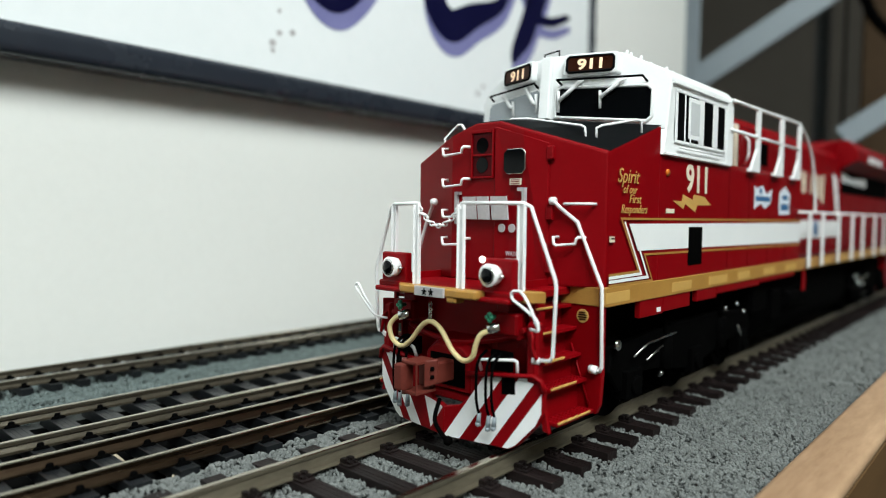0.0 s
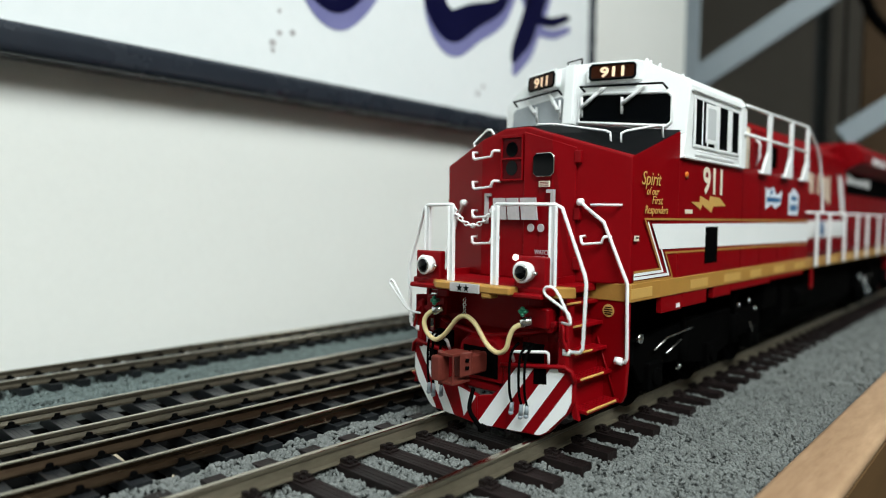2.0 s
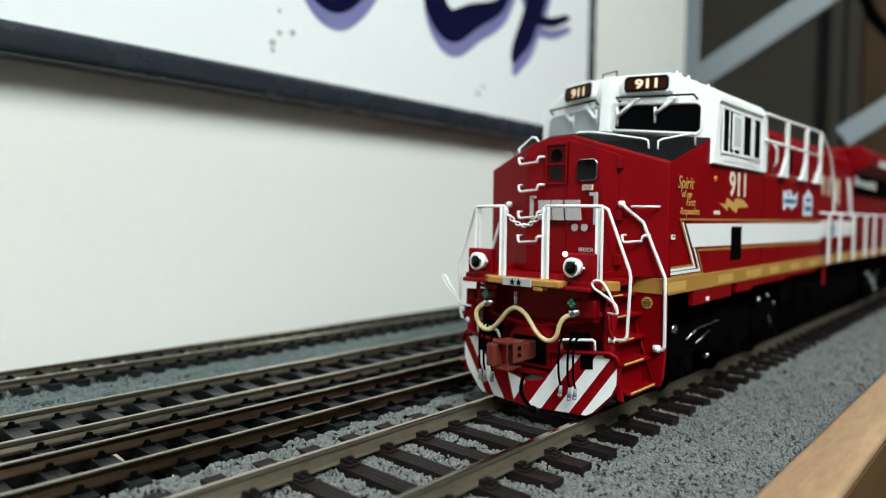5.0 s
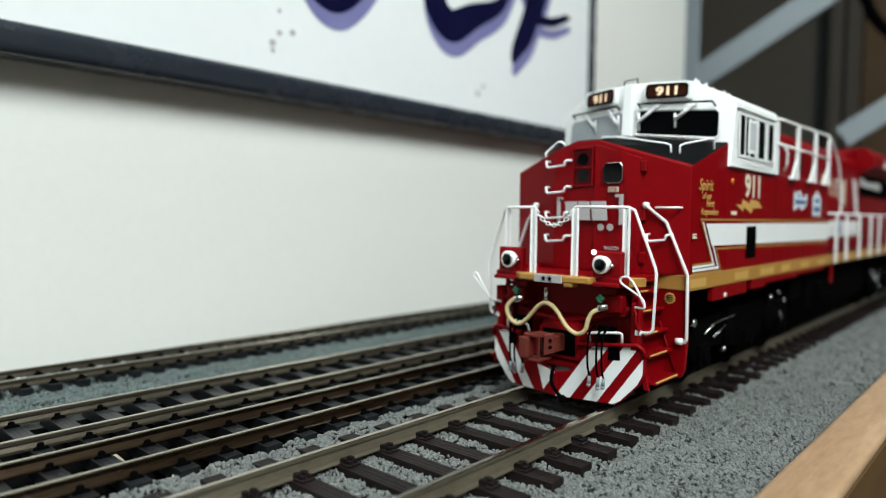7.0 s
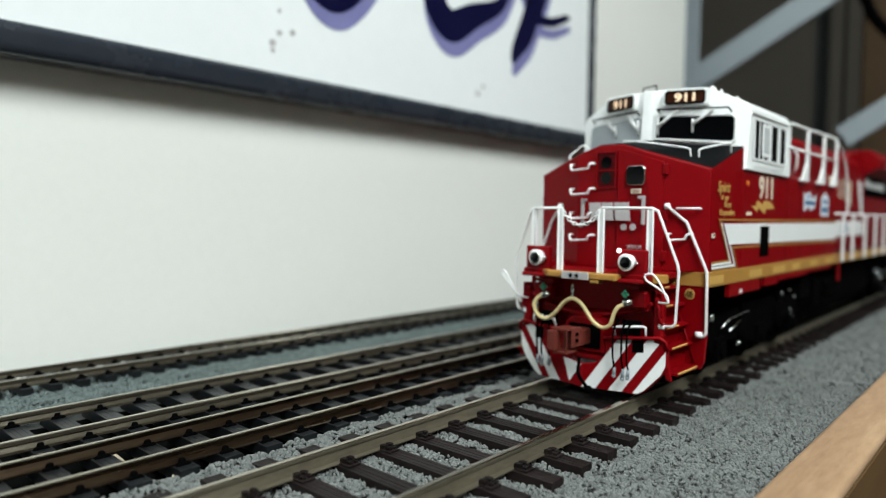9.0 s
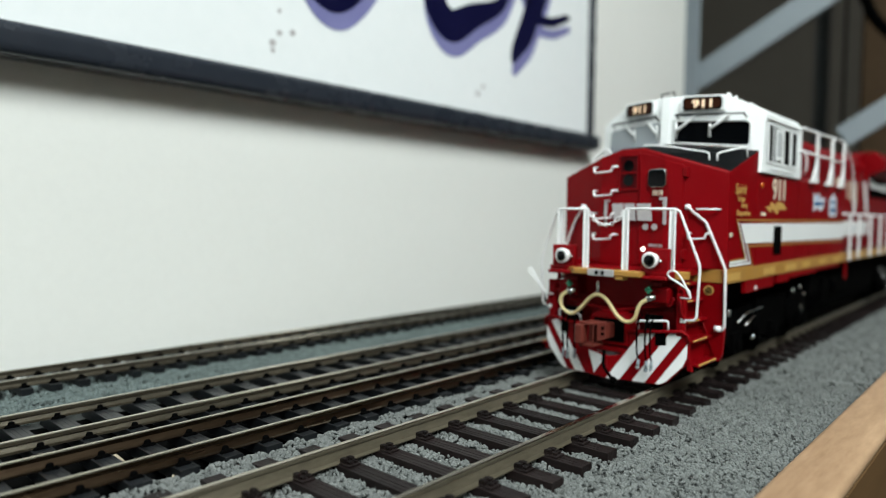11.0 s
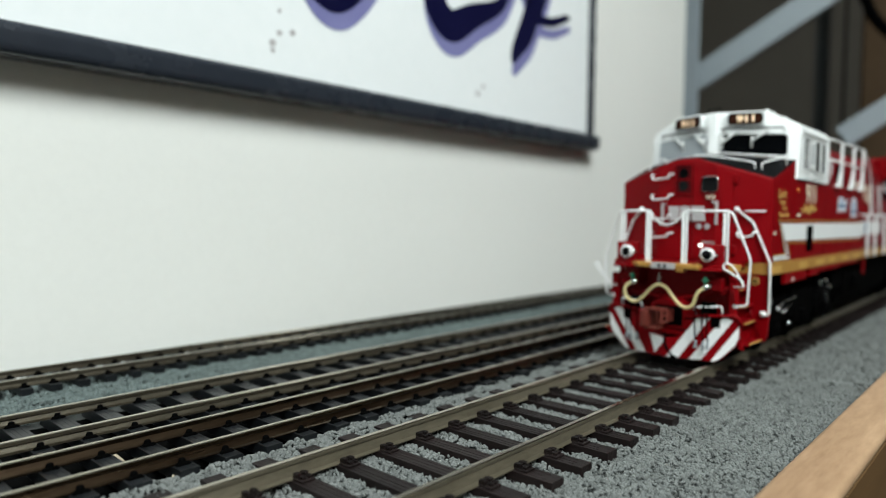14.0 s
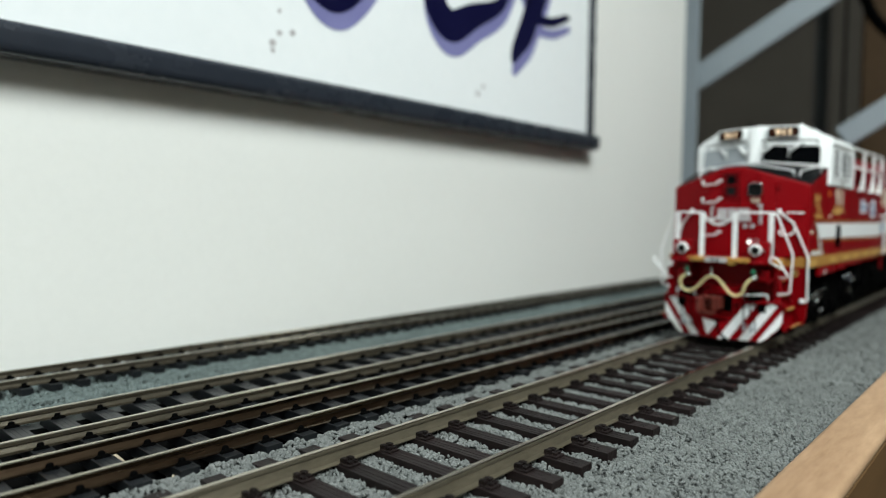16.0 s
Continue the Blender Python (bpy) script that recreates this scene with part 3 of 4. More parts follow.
    for x0, x1 in ((-3.7, -1.3), (-0.9, 1.3), (1.8, 4.8)):
        b = B(); plate(b, [(x0 + 0.2, y, 31.6), (x1 + 0.2, y, 31.6), (x1 - 0.2, y, 35.0), (x0 - 0.2, y, 35.0)][::-1], 0.3)
        LP("badge_bar", b, GREY_LOGO, "plain pale grey bar of the badge")
    for x in (3.5, 5.4):
        b = B(); cyl(b, (x, 69.05, 30.4), (x, 69.25, 30.4), 0.62, 14); LP("disc", b, GREY_LOGO, "", 0, False, d)
    # grab irons
    def staple(x0, x1, z, bend=0.9, drop=True):
        b = B()
        ya, yb = front_y(x0), front_y(x1)
        off = 1.2
        if drop:
            tube(b, [(x0, ya, z), (x0, ya - off, z), (x0 + 0.1, ya - off, z - bend), (x0 + 0.5, ya - off, z - bend - 0.25), (x1 - 0.9, yb - off, z - bend), (x1 - 0.7, yb - off, z - 0.2), (x1 - 0.4, yb - off, z), (x1, yb, z)], 0.24, 6)
        else:
            tube(b, [(x0, ya, z), (x0, ya - off, z), (x1, yb - off, z), (x1, yb, z)], 0.22, 6)
        LP("grab_iron", b, RAIL_WHITE, "", 0, True)
    for z in (42.5, 37.7, 33.0, 28.7):
        staple(-8.4, -3.1, z)
    staple(13.4, 17.0, 33.9, drop=False)
    staple(12.0, 15.7, 29.3)
    b = B(); tube(b, [(-9.9, 71, 43.5), (-10.5, 71.4, 44.4), (-7.2, 71.0, 46.3), (-6.2, 70.8, 46.2), (-5.2, 70.5, 45.2)], 0.22, 6); LP("grab_iron", b, RAIL_WHITE, "", 0, True)
    # handrails on the sloping top
    for pts in ([(-0.9, 76, 46.0), (-0.9, 76, 47.1), (-0.6, 76, 47.3), (2.7, 76, 47.05), (12.8, 75.2, 45.15), (13.6, 75.0, 44.8), (13.8, 75, 43.0)],
                [(14.9, 76, 43.0), (14.9, 76, 44.7), (15.4, 76.6, 45.1), (17.7, 82.3, 46.4), (18.1, 83, 46.3), (18.2, 83, 44.3)], [(2.7, 76, 47.05), (2.7, 76, 45.6)]):
        b = B(); tube(b, pts, 0.2, 6); LP("hood_handrail", b, RAIL_WHITE, "", 0, True)


def cab():
    fr = [(0.6, 48.0), (19.0, 45.9), (19.25, 53.9), (18.2, 55.2), (11.2, 58.5), (0.6, 58.6)]
    R = [(x, cab_y(x, z), z) for x, z in fr]
    b = B()
    def half(s):
        f = [b.verts.new((s * x, y, z)) for x, y, z in R]
        r = [b.verts.new((s * x, 116, z)) for x, z in ((19.25, 41.75), (19.25, 53.9), (18.2, 55.2), (11.2, 58.6), (0.6, 59.0))]
        low = b.verts.new((s * 19.25, 87.8, 41.75))
        for q in ((f[0], f[1], f[2], f[3], f[4], f[5]), (low, r[0], r[1], f[2], f[1]), (f[2], r[1], r[2], f[3]), (f[3], r[2], r[3], f[4]), (f[4], r[3], r[4], f[5])):
            b.faces.new(q)
        return f, r, low
    a, c = half(1), half(-1)
    b.faces.new((a[0][0], c[0][0], c[0][5], a[0][5]))
    b.faces.new((a[0][5], c[0][5], c[1][4], a[1][4]))
    b.faces.new((*a[1], *reversed(c[1])))
    b.faces.new((a[2], c[2], c[1][0], a[1][0]))
    b.faces.new((a[2], a[0][1], a[0][0], c[0][0], c[0][1], c[2]))
    bmesh.ops.recalc_face_normals(b, faces=b.faces[:])
    shell = LP("cab", b, WHITE, "white painted cab", 0.3, False, None, 2)
    # white centre pillar
    b = B(); plate(b, [(-1.0, cab_y(1.0, 48) - 0.3, 48.0), (1.0, cab_y(1.0, 48) - 0.3, 48.0), (1.0, cab_y(1.0, 58.3) - 0.3, 58.3), (-1.0, cab_y(1.0, 58.3) - 0.3, 58.3)][::-1], 0.9)
    LP("centre_pillar", b, WHITE, "", 0.15, False, shell)
    for s in (1, -1):
        on = lambda x, z, d=0.0: Vector((s * x, cab_y(x, z) - d, z))
        out = [(1.6, 48.4), (15.9, 47.2), (16.6, 47.9), (16.5, 52.1), (15.8, 52.8), (2.2, 53.3), (1.5, 52.7)]
        b = B(); plate(b, [on(x, z, 0.06) for x, z in out], 0.3)
        # the far pane is coloured pale for the wall it would reflect
        ws = LP("windshield", b, GLASS if s == 1 else REFLECTION_GLASS, "dark glossy windscreen" if s == 1 else "windscreen with a pale wall reflection put into its colour", 0, False, shell)
        b = B(); tube(b, [on(x, z, 0.1) for x, z in out + out[:2]], 0.3, 6); LP("windshield_rim", b, WHITE, "", 0, True, ws)
        for arm in (((5.9, 54.4, 0.5), (2.5, 50.9, 1.0), (2.3, 52.6, 0.8), (2.2, 49.2, 0.35)), ((12.6, 54.2, 0.5), (9.1, 51.2, 1.0), (8.9, 52.3, 0.8), (8.8, 49.5, 0.35))):
            b = B(); tube(b, [on(*arm[0]), on(*arm[1])], 0.36, 6); tube(b, [on(*arm[2]), on(*arm[3])], 0.26, 6)
            LP("wiper", b, RAIL_WHITE, "white windscreen wiper", 0, True, ws)
        b = B(); tube(b, [on(2.4, 53.7, 0.2), on(2.3, 54.3, 1.5), on(15.5, 54.1, 1.5), on(15.7, 53.4, 0.2)], 0.2, 6); LP("visor_rod", b, BLACK, "thin black rod", 0, True, shell)
        # lit number board
        sq = [(3.3, 54.9), (11.5, 54.9), (11.7, 55.2), (11.7, 58.0), (11.3, 58.35), (3.6, 58.4), (3.2, 58.1), (3.1, 55.2)]
        b = B(); loft(b, [[on(x, z, 1.35) for x, z in sq], [on(x, z, -1.0) for x, z in sq]])
        nb = LP("number_board", b, WHITE, "lit number board with digits", 0.15, False, shell)
        inn = [(4.1, 55.35), (10.7, 55.4), (11.05, 55.8), (11.05, 57.4), (10.7, 57.8), (4.1, 57.85), (3.75, 57.45), (3.75, 55.75)]
        b = B(); loft(b, [[on(x, z, 1.45) for x, z in inn], [on(x, z, 1.2) for x, z in inn]])
        LP("board_lens", b, BOARD_GLOW, "", 0, False, nb)
        b = B(); tube(b, [on(x, z, 1.42) for x, z in inn + inn[:2]], 0.22, 6); LP("board_rim", b, BLACK, "", 0, True, nb)
        if s == 1:
            put = lambda a, c2, h: Vector((5.4 + a, cab_y(5.4 + a, 55.8 + c2) - 1.48 - h, 55.8 + c2))
        else:
            put = lambda a, c2, h: Vector((-9.4 + a, cab_y(9.4 - a, 55.8 + c2) - 1.48 - h, 55.8 + c2))
        letters("digits", "911", DIGIT, 2.3, None, put, nb, 0.07, 0, 0.03, width=3.9)
        # side windows
        x = s * 19.3
        bx = lambda y0, y1, z0, z1, o0, o1: (min(x + s * o0, x + s * o1), max(x + s * o0, x + s * o1), y0, y1, z0, z1)
        for y0, y1 in ((92.5, 95.0), (95.4, 106.4), (108.5, 111.8)):
            b = B(); box(b, *bx(y0, y1, 44.4, 51.8, -0.3, 0.06)); LP("side_window", b, GLASS, "dark cab side window", 0.02, False, shell)
        b = B()
        for y0, y1, z0, z1 in ((91.8, 112.5, 51.8, 52.3), (91.8, 112.5, 43.9, 44.4), (91.8, 92.5, 44.4, 51.8), (111.8, 112.5, 44.4, 51.8), (106.4, 108.5, 44.4, 51.8), (95.0, 95.4, 44.4, 51.8), (100.4, 102.6, 44.4, 51.8)):
            box(b, *bx(y0, y1, z0, z1, -0.1, 0.14))
        LP("window_frame", b, WHITE, "", 0.08, False, shell)
        b = B(); box(b, *bx(95.8, 100.4, 44.9, 51.5, 0.3, 0.5)); m = LP("wind_deflector", b, WHITE, "white framed wind deflector", 0.12, False, shell, 2)
        b = B(); box(b, *bx(96.4, 99.8, 45.6, 50.8, 0.46, 0.54)); LP("deflector_pane", b, MILKY, "milky white pane", 0.02, False, m)
        b = B(); tube(b, [(x + s * 0.4, 96.6, 45.2), (x + s * 0.4, 96.6, 44.2), (x, 96.6, 43.8)], 0.14, 5); tube(b, [(x + s * 0.5, 92.5, 43.2), (x + s * 0.5, 110, 43.2)], 0.16, 5); LP("deflector_arm", b, WHITE, "", 0, True, m)
        b = B()
        box(b, *bx(88.4, 115.6, 41.8, 42.2, -0.1, 0.18)); box(b, *bx(113.2, 115.9, 42.2, 53.4, -0.1, 0.12)); box(b, *bx(90.8, 112.9, 52.9, 53.25, -0.1, 0.4))
        LP("drip_rail", b, WHITE, "", 0.06, False, shell)
    # roof fittings
    b = B(); tube(b, [(-2.9, 87.5, 58.5), (-2.9, 87.5, 59.8), (0.3, 87.2, 60.0), (0.4, 87.2, 58.6)], 0.16, 5); LP("lifting_loop", b, BLACK, "small black wire loop", 0, True)
    for x, y, h in ((10.4, 92, 2.6), (10.4, 93.4, 2.2), (10.6, 96.5, 2.4), (10.6, 100, 1.0), (10.4, 106.5, 2.4), (10.4, 109, 1.6)):
        b = B(); cyl(b, (x, y, 58.3), (x, y, 58.75 + h * 0.3), 0.35, 8, 0.24); LP("roof_stud", b, WHITE, "small white roof fitting", 0, True)
    b = B(); box(b, -6, 6, 98, 112, 58.8, 59.6); LP("air_conditioner", b, WHITE, "", 0.3)
    b = B(); cyl(b, (4, 117.5, 55), (4, 117.5, 59.5), 0.8, 10); LP("antenna", b, WHITE, "", 0, True)


def body():
    b = B(); box(b, -18.8, 18.8, 88, 163, 22.4, 42.2)
    side = LP("equipment_casing", b, RED, "red full-width casing behind the cab", 0.2)
    for y in (116.3, 127, 139, 151):
        b = B(); box(b, 18.7, 18.83, y, y + 0.16, 23, 42); LP("panel_joint", b, RED_DARK, "", 0, False, side)
    # hood
    b = B(); loft(b, [[(-13.5, y, 22.4), (13.5, y, 22.4), (13.5, y, 51.5), (11.5, y, 54.2), (-11.5, y, 54.2), (-13.5, y, 51.5)] for y in (116, 222)])
    hood = LP("long_hood", b, RED, "red engine hood", 0.2)
    for k in range(11):
        y = 165 + k * 5.1
        b = B(); box(b, 13.4, 13.85, y, y + 4.5, 24.5, 46); LP("hood_door", b, RED, "", 0.12, False, hood)
        b = B(); box(b, 13.8, 14.1, y + 3.6, y + 4.1, 33, 35); LP("latch", b, RED_DARK, "", 0.05, False, hood)
    b = B(); box(b, 13.4, 13.7, 117, 125.5, 43, 52)
    g = LP("louvre_panel", b, BLACK, "dark louvred intake panel", 0, False, hood)
    for k in range(8):
        b = B(); box(b, 13.6, 14.0, 117.2, 125.3, 43.4 + k * 1.06, 43.9 + k * 1.06); LP("louvre", b, CARTON, "", 0, False, g)
    b = B(); box(b, 13.4, 14.3, 126.5, 129.5, 43, 51); box(b, 13.4, 14.1, 131, 133.0, 43, 52); LP("conduit", b, CREAM_DECAL, "", 0.1, False, hood)
    b = B(); box(b, 13.4, 14.0, 134.5, 150, 43, 52.2); LP("hatch", b, RED, "", 0.15, False, hood)
    b = B(); box(b, 13.6, 14.15, 147, 152, 44.5, 49.5); LP("grille", b, UNDER, "", 0.05, False, hood)
    b = B(); tube(b, [(14.1, 137, 44), (14.9, 137, 46), (14.9, 137, 49), (14.1, 137, 50)], 0.3, 6); LP("pipe", b, RAIL_WHITE, "", 0, True, hood)
    # radiator with overhanging wings
    b = B(); loft(b, [[(-13.5, y, 22.4), (13.5, y, 22.4), (13.5, y, 48.5), (18.6, y, 51.0), (18.6, y, 54.5), (15.5, y, 57.6), (-15.5, y, 57.6), (-18.6, y, 54.5), (-18.6, y, 51), (-13.5, y, 48.5)] for y in (224, 312)])
    rad = LP("radiator_section", b, RED, "red radiator section with flared wings", 0.2)
    b = B(); loft(b, [[(-12, 205, 54.0), (12, 205, 54.0), (12, 224, 57.2), (-12, 224, 57.2)], [(-12, 205, 53), (12, 205, 53), (12, 224, 53), (-12, 224, 53)]]); LP("transition_hatch", b, RED, "", 0.2, False, rad)
    b = B(); box(b, 13.45, 13.7, 226, 308, 41, 48.2); LP("radiator_grille", b, UNDER, "black radiator grille", 0, False, rad)
    b = B()
    for k, w in enumerate((3.2, 2.6, 3.0, 2.2, 3.0, 2.8)):
        box(b, 18.55, 18.68, 240 + k * 4, 240 + k * 4 + w, 51.4, 53.6)
    LP("wing_lettering", b, WHITE, "row of pale bars", 0, False, rad)
    # painted bands on the hood, cream bars of lettering
    b = B()
    for y0, y1, z0, z1 in ((174, 176.0, 40, 45.5), (176, 179, 44.4, 45.5), (176, 179, 40, 41), (180.4, 182.2, 39.6, 45.2), (183.4, 185, 39.6, 45.2), (182.2, 183.4, 42, 43), (190, 191.6, 39.5, 45.2), (191.6, 194, 44.2, 45.2), (195.4, 197, 38.5, 45), (198.6, 200.6, 38.5, 44.8), (202, 203.6, 37, 45.4), (200.6, 202, 38, 39)):
        box(b, 13.8, 13.95, y0, y1, z0, z1)
    LP("hood_lettering", b, CREAM_DECAL, "worn cream bars of lettering", 0, False, hood)
    b = B()
    side_poly(b, [(213, 46.5), (219, 45.5), (224, 33), (219.5, 33)][::-1], 13.98, 0.1)
    side_poly(b, [(165, 27), (224, 27), (224, 32), (165, 32)], 13.98, 0.1)
    LP("hood_stripe", b, WHITE, "white painted stripe", 0, False, hood)
    b = B(); side_poly(b, [(226, 44.5), (262, 44.0), (262, 47.2), (238, 46.2), (226, 47.8)], 13.85, 0.1); LP("radiator_stripe", b, WHITE, "", 0, False, rad)
    b = B(); cyl(b, (13.9, 196, 29.6), (14.06, 196, 29.6), 2.3, 18); LP("round_emblem", b, BLUE_DECAL, "round blue emblem", 0, False, hood)
    # paint on the casing
    X = 18.84
    b = B(); side_poly(b, [(78.9, 31.25), (81.65, 27.3), (162.6, 26.8), (162.6, 31.4)], X + 0.02)
    st = LP("white_stripe", b, WHITE, "broad white side stripe", 0, False, side)
    b = B(); band(b, [(162.6, 31.95), (76.7, 31.95), (82.0, 24.3), (73.6, 24.2)], 0.34, X + 0.02); band(b, [(162.6, 26.2), (83.7, 26.7), (86.3, 22.72), (73.6, 22.72)], 0.34, X + 0.02); LP("gold_line", b, GOLD, "", 0, False, st)
    b = B(); band(b, [(77.65, 31.5), (82.8, 23.9), (73.6, 23.8)], 0.42, X + 0.025); band(b, [(82.25, 27.3), (84.85, 23.3), (73.6, 23.25)], 0.45, X + 0.025); LP("white_line", b, WHITE, "", 0, False, st)
    b = B(); box(b, 18.7, X + 0.08, 98.9, 104.4, 24.3, 30.7); LP("hatch", b, UNDER, "dark open hatch in the stripe", 0.05, False, side)
    letters("side_number", "911", CREAM_DECAL, 6.3, (X + 0.02, 97.3, 36.6), "side", side, 0.16, 0, 0.03, "cream number 911", width=8.6)
    for body_, y, z, w, sz in (("Spirit", 75.5, 37.0, 6.2, 2.9), ("of our", 77.1, 35.55, 4.0, 1.7), ("First", 78.8, 34.2, 3.6, 1.8), ("Responders", 76.6, 32.75, 7.6, 1.75)):
        letters("script_lettering", body_, GOLD_PALE, sz, (X, y, z), "side", side, 0.0, 0.3, 0.03, "gold script lettering", width=w)
    b = B(); side_poly(b, [(92.6, 34.9), (96.6, 33.6), (97.2, 34.5), (101.2, 33.2), (102.0, 34.3), (107.9, 34.5), (104.8, 35.9), (100.6, 36.1), (100.2, 35.2), (96.4, 36.0), (96.0, 34.9)], X + 0.02); LP("lightning_bolt", b, GOLD_PALE, "gold lightning bolt", 0, False, side)
    b = B(); box(b, 18.7, X + 0.06, 90.4, 93.2, 32.9, 33.6); LP("data_bar", b, CREAM_DECAL, "", 0, False, side)
    b = B(); cyl(b, (18.7, 90.6, 39.2), (19.0, 90.6, 39.2), 0.6, 12); LP("marker_lens", b, ORANGE, "orange marker lens", 0, True, side)
    b = B(); box(b, 18.6, 18.86, 73.9, 75.0, 28.7, 29.5); LP("notice_plate", b, CREAM_DECAL, "", 0, False, side)
    b = B(); box(b, 18.6, 18.89, 74.0, 74.9, 29.1, 29.3); LP("notice_bar", b, BLACK, "", 0, False, side)
    b = B(); side_poly(b, [(130, 34.2), (134, 35.4), (136.5, 34.4), (140.2, 35.6), (140.8, 38.6), (137.4, 37.4), (134.8, 39.2), (131, 38.4), (130, 39.0)], X + 0.02)
    e = LP("emblem", b, PALE_DECAL, "pale blue and white irregular emblem", 0, False, side)
    b = B(); box(b, X, X + 0.07, 130.8, 139.6, 35.9, 36.9); cyl(b, (X, 133.6, 38.0), (X + 0.07, 133.6, 38.0), 0.7, 8); LP("emblem_bar", b, BLUE_DECAL, "", 0, False, e)
    b = B(); side_poly(b, [(146, 33.2), (153.6, 33.2), (153.8, 38.0), (150, 39.6), (146, 38.0)], X + 0.02); e = LP("emblem", b, PALE_DECAL, "pale house-shaped emblem", 0, False, side)
    b = B(); box(b, X, X + 0.07, 147.2, 152.6, 34.2, 35.6); box(b, X, X + 0.07, 148, 152, 36.6, 37.6); LP("emblem_bar", b, BLUE_DECAL, "", 0, False, e)
    # sill
    b = B(); box(b, -18.9, 18.9, 73.2, 314, 19.8, 22.55); sill = LP("side_sill", b, GOLD, "gold painted side sill", 0.12)
    for k, y in enumerate((72.9, 93, 108, 122, 137, 152, 168, 186, 205, 226, 246, 268)):
        b = B(); box(b, 18.8, 18.96, y, y + 6.5 + k % 3, 20.3, 21.8); LP("sill_plate", b, GOLD_PALE, "", 0.03, False, sill)
    b = B()
    for y0, y1, z0 in ((83, 90.5, 17.2), (90.5, 100.5, 17.4), (103.5, 112, 17.8), (112, 135, 18.4), (135, 160, 18.8)):
        box(b, 17.8, 18.7, y0, y1, z0, 19.9)
    LP("skirt", b, RED, "", 0.08, False, sill)
    b = B(); box(b, 18.5, 18.8, 88.3, 89.6, 17.6, 18.3); LP("notice_plate", b, WHITE, "", 0, False, sill)
    b = B(); box(b, 18.5, 18.9, 167.0, 169.0, 14.5, 19.8); LP("bracket", b, RED, "", 0.08, False, sill)
    b = B(); box(b, -18.4, 18.4, 160, 314, 22.5, 22.9); LP("walkway", b, RED_DARK, "", 0.1)
    b = B(); box(b, -15, 15, 300, 316, 4, 22); LP("rear_pilot", b, RED, "", 0.3)


def railings():
    W = RAIL_WHITE
    for s in (1, -1):
        x = s * 19.7
        ys = (168, 180.5, 198, 215, 230, 249, 266, 284, 300)
        for y in ys:
            b = B(); box(b, min(x - .3 * s, x + .3 * s), max(x - .3 * s, x + .3 * s), y - 0.75, y + 0.75, 20.2, 34.0); LP("railing_post", b, W, "", 0.1)
        b = B(); tube(b, [(x, 158, 34.0), (x, 300, 34.0), (x, 302, 33), (x, 303, 22.6)], 0.33, 6); LP("handrail", b, W, "long white side handrail", 0, True)
        b = B(); tube(b, curve_pts([(x, 114.5, 53.7), (x, 130, 53.9), (x, 154, 54.3), (x, 157.5, 53.9), (x, 165, 50), (x, 169, 45), (x, 171.5, 38), (x, 172, 34)], 4), 0.36, 6); LP("upper_handrail", b, W, "white rail beside the walkway roof", 0, True)
        b = B(); tube(b, [(x, 114.5, 48.4), (x, 156.5, 48.4)], 0.33, 6); LP("middle_rail", b, W, "", 0, True)
        for y in (128.5, 143.5, 156.5):
            b = B(); loft(b, [[(x - .3, p, q) for p, q in ((y - 4.4, 41.4), (y + 0.9, 41.4), (y + 0.9, 53.9), (y - 0.9, 53.9), (y - 0.9, 46))], [(x + .3, p, q) for p, q in ((y - 4.4, 41.4), (y + 0.9, 41.4), (y + 0.9, 53.9), (y - 0.9, 53.9), (y - 0.9, 46))]]); LP("upper_post", b, W, "white post with a flared foot", 0.08)
            b = B(); box(b, min(s * 18.6, x), max(s * 18.6, x), y - 3.5, y + 0.5, 41.5, 42.1); LP("post_bracket", b, W, "", 0.05)
        # front railings
        b = B(); tube(b, [(s * 4.3, 60, 33.8), (s * 12.5, 62.8, 33.8), (s * 13.5, 63.1, 33.3), (s * 17.2, 63.4, 24.2), (s * 17.4, 63.4, 23.2), (s * 17.0, 63.5, 14.4), (s * 16.6, 63.4, 13.8), (s * 14.6, 63.3, 13.6)], 0.27, 7); LP("front_handrail", b, W, "white bent front handrail", 0, True)
        b = B(); cyl(b, (s * 14.2, 62.9, 13.6), (s * 15.1, 63.3, 13.6), 0.5, 8); LP("rail_socket", b, W, "", 0, True)
        for px, py, z0 in ((4.3, 60, 22.3), (12.3, 62.8, 22.3)):
            b = B()
            box(b, s * px - 0.42, s * px + 0.42, py - 0.12, py + 0.2, z0, 33.9); box(b, s * px - 0.6, s * px - 0.34, py - 0.42, py + 0.2, z0, 33.6); box(b, s * px + 0.34, s * px + 0.6, py - 0.42, py + 0.2, z0, 33.6)
            LP("railing_post", b, W, "", 0.08)
        b = B(); tube(b, [(s * 11.4, 70.6, 34.4), (s * 12.0, 70.2, 34.2), (s * 12.4, 70.6, 33.6), (s * 14.8, 71.8, 31.4), (s * 18.3, 72.2, 23.4), (s * 18.6, 72.3, 22.6), (s * 18.6, 72.7, 11.7), (s * 18.3, 72.7, 11.1), (s * 17.5, 72.9, 11.0)], 0.29, 7); LP("step_handrail", b, W, "", 0, True)
        b = B(); cyl(b, (s * 16.8, 72.6, 11.2), (s * 17.9, 72.6, 11.2), 0.6, 8); LP("rail_socket", b, W, "", 0, True)
        b = B(); cyl(b, (s * 11.3, 70.3, 34.3), (s * 12.1, 70.3, 34.3), 0.55, 8); LP("rail_socket", b, W, "", 0, True)
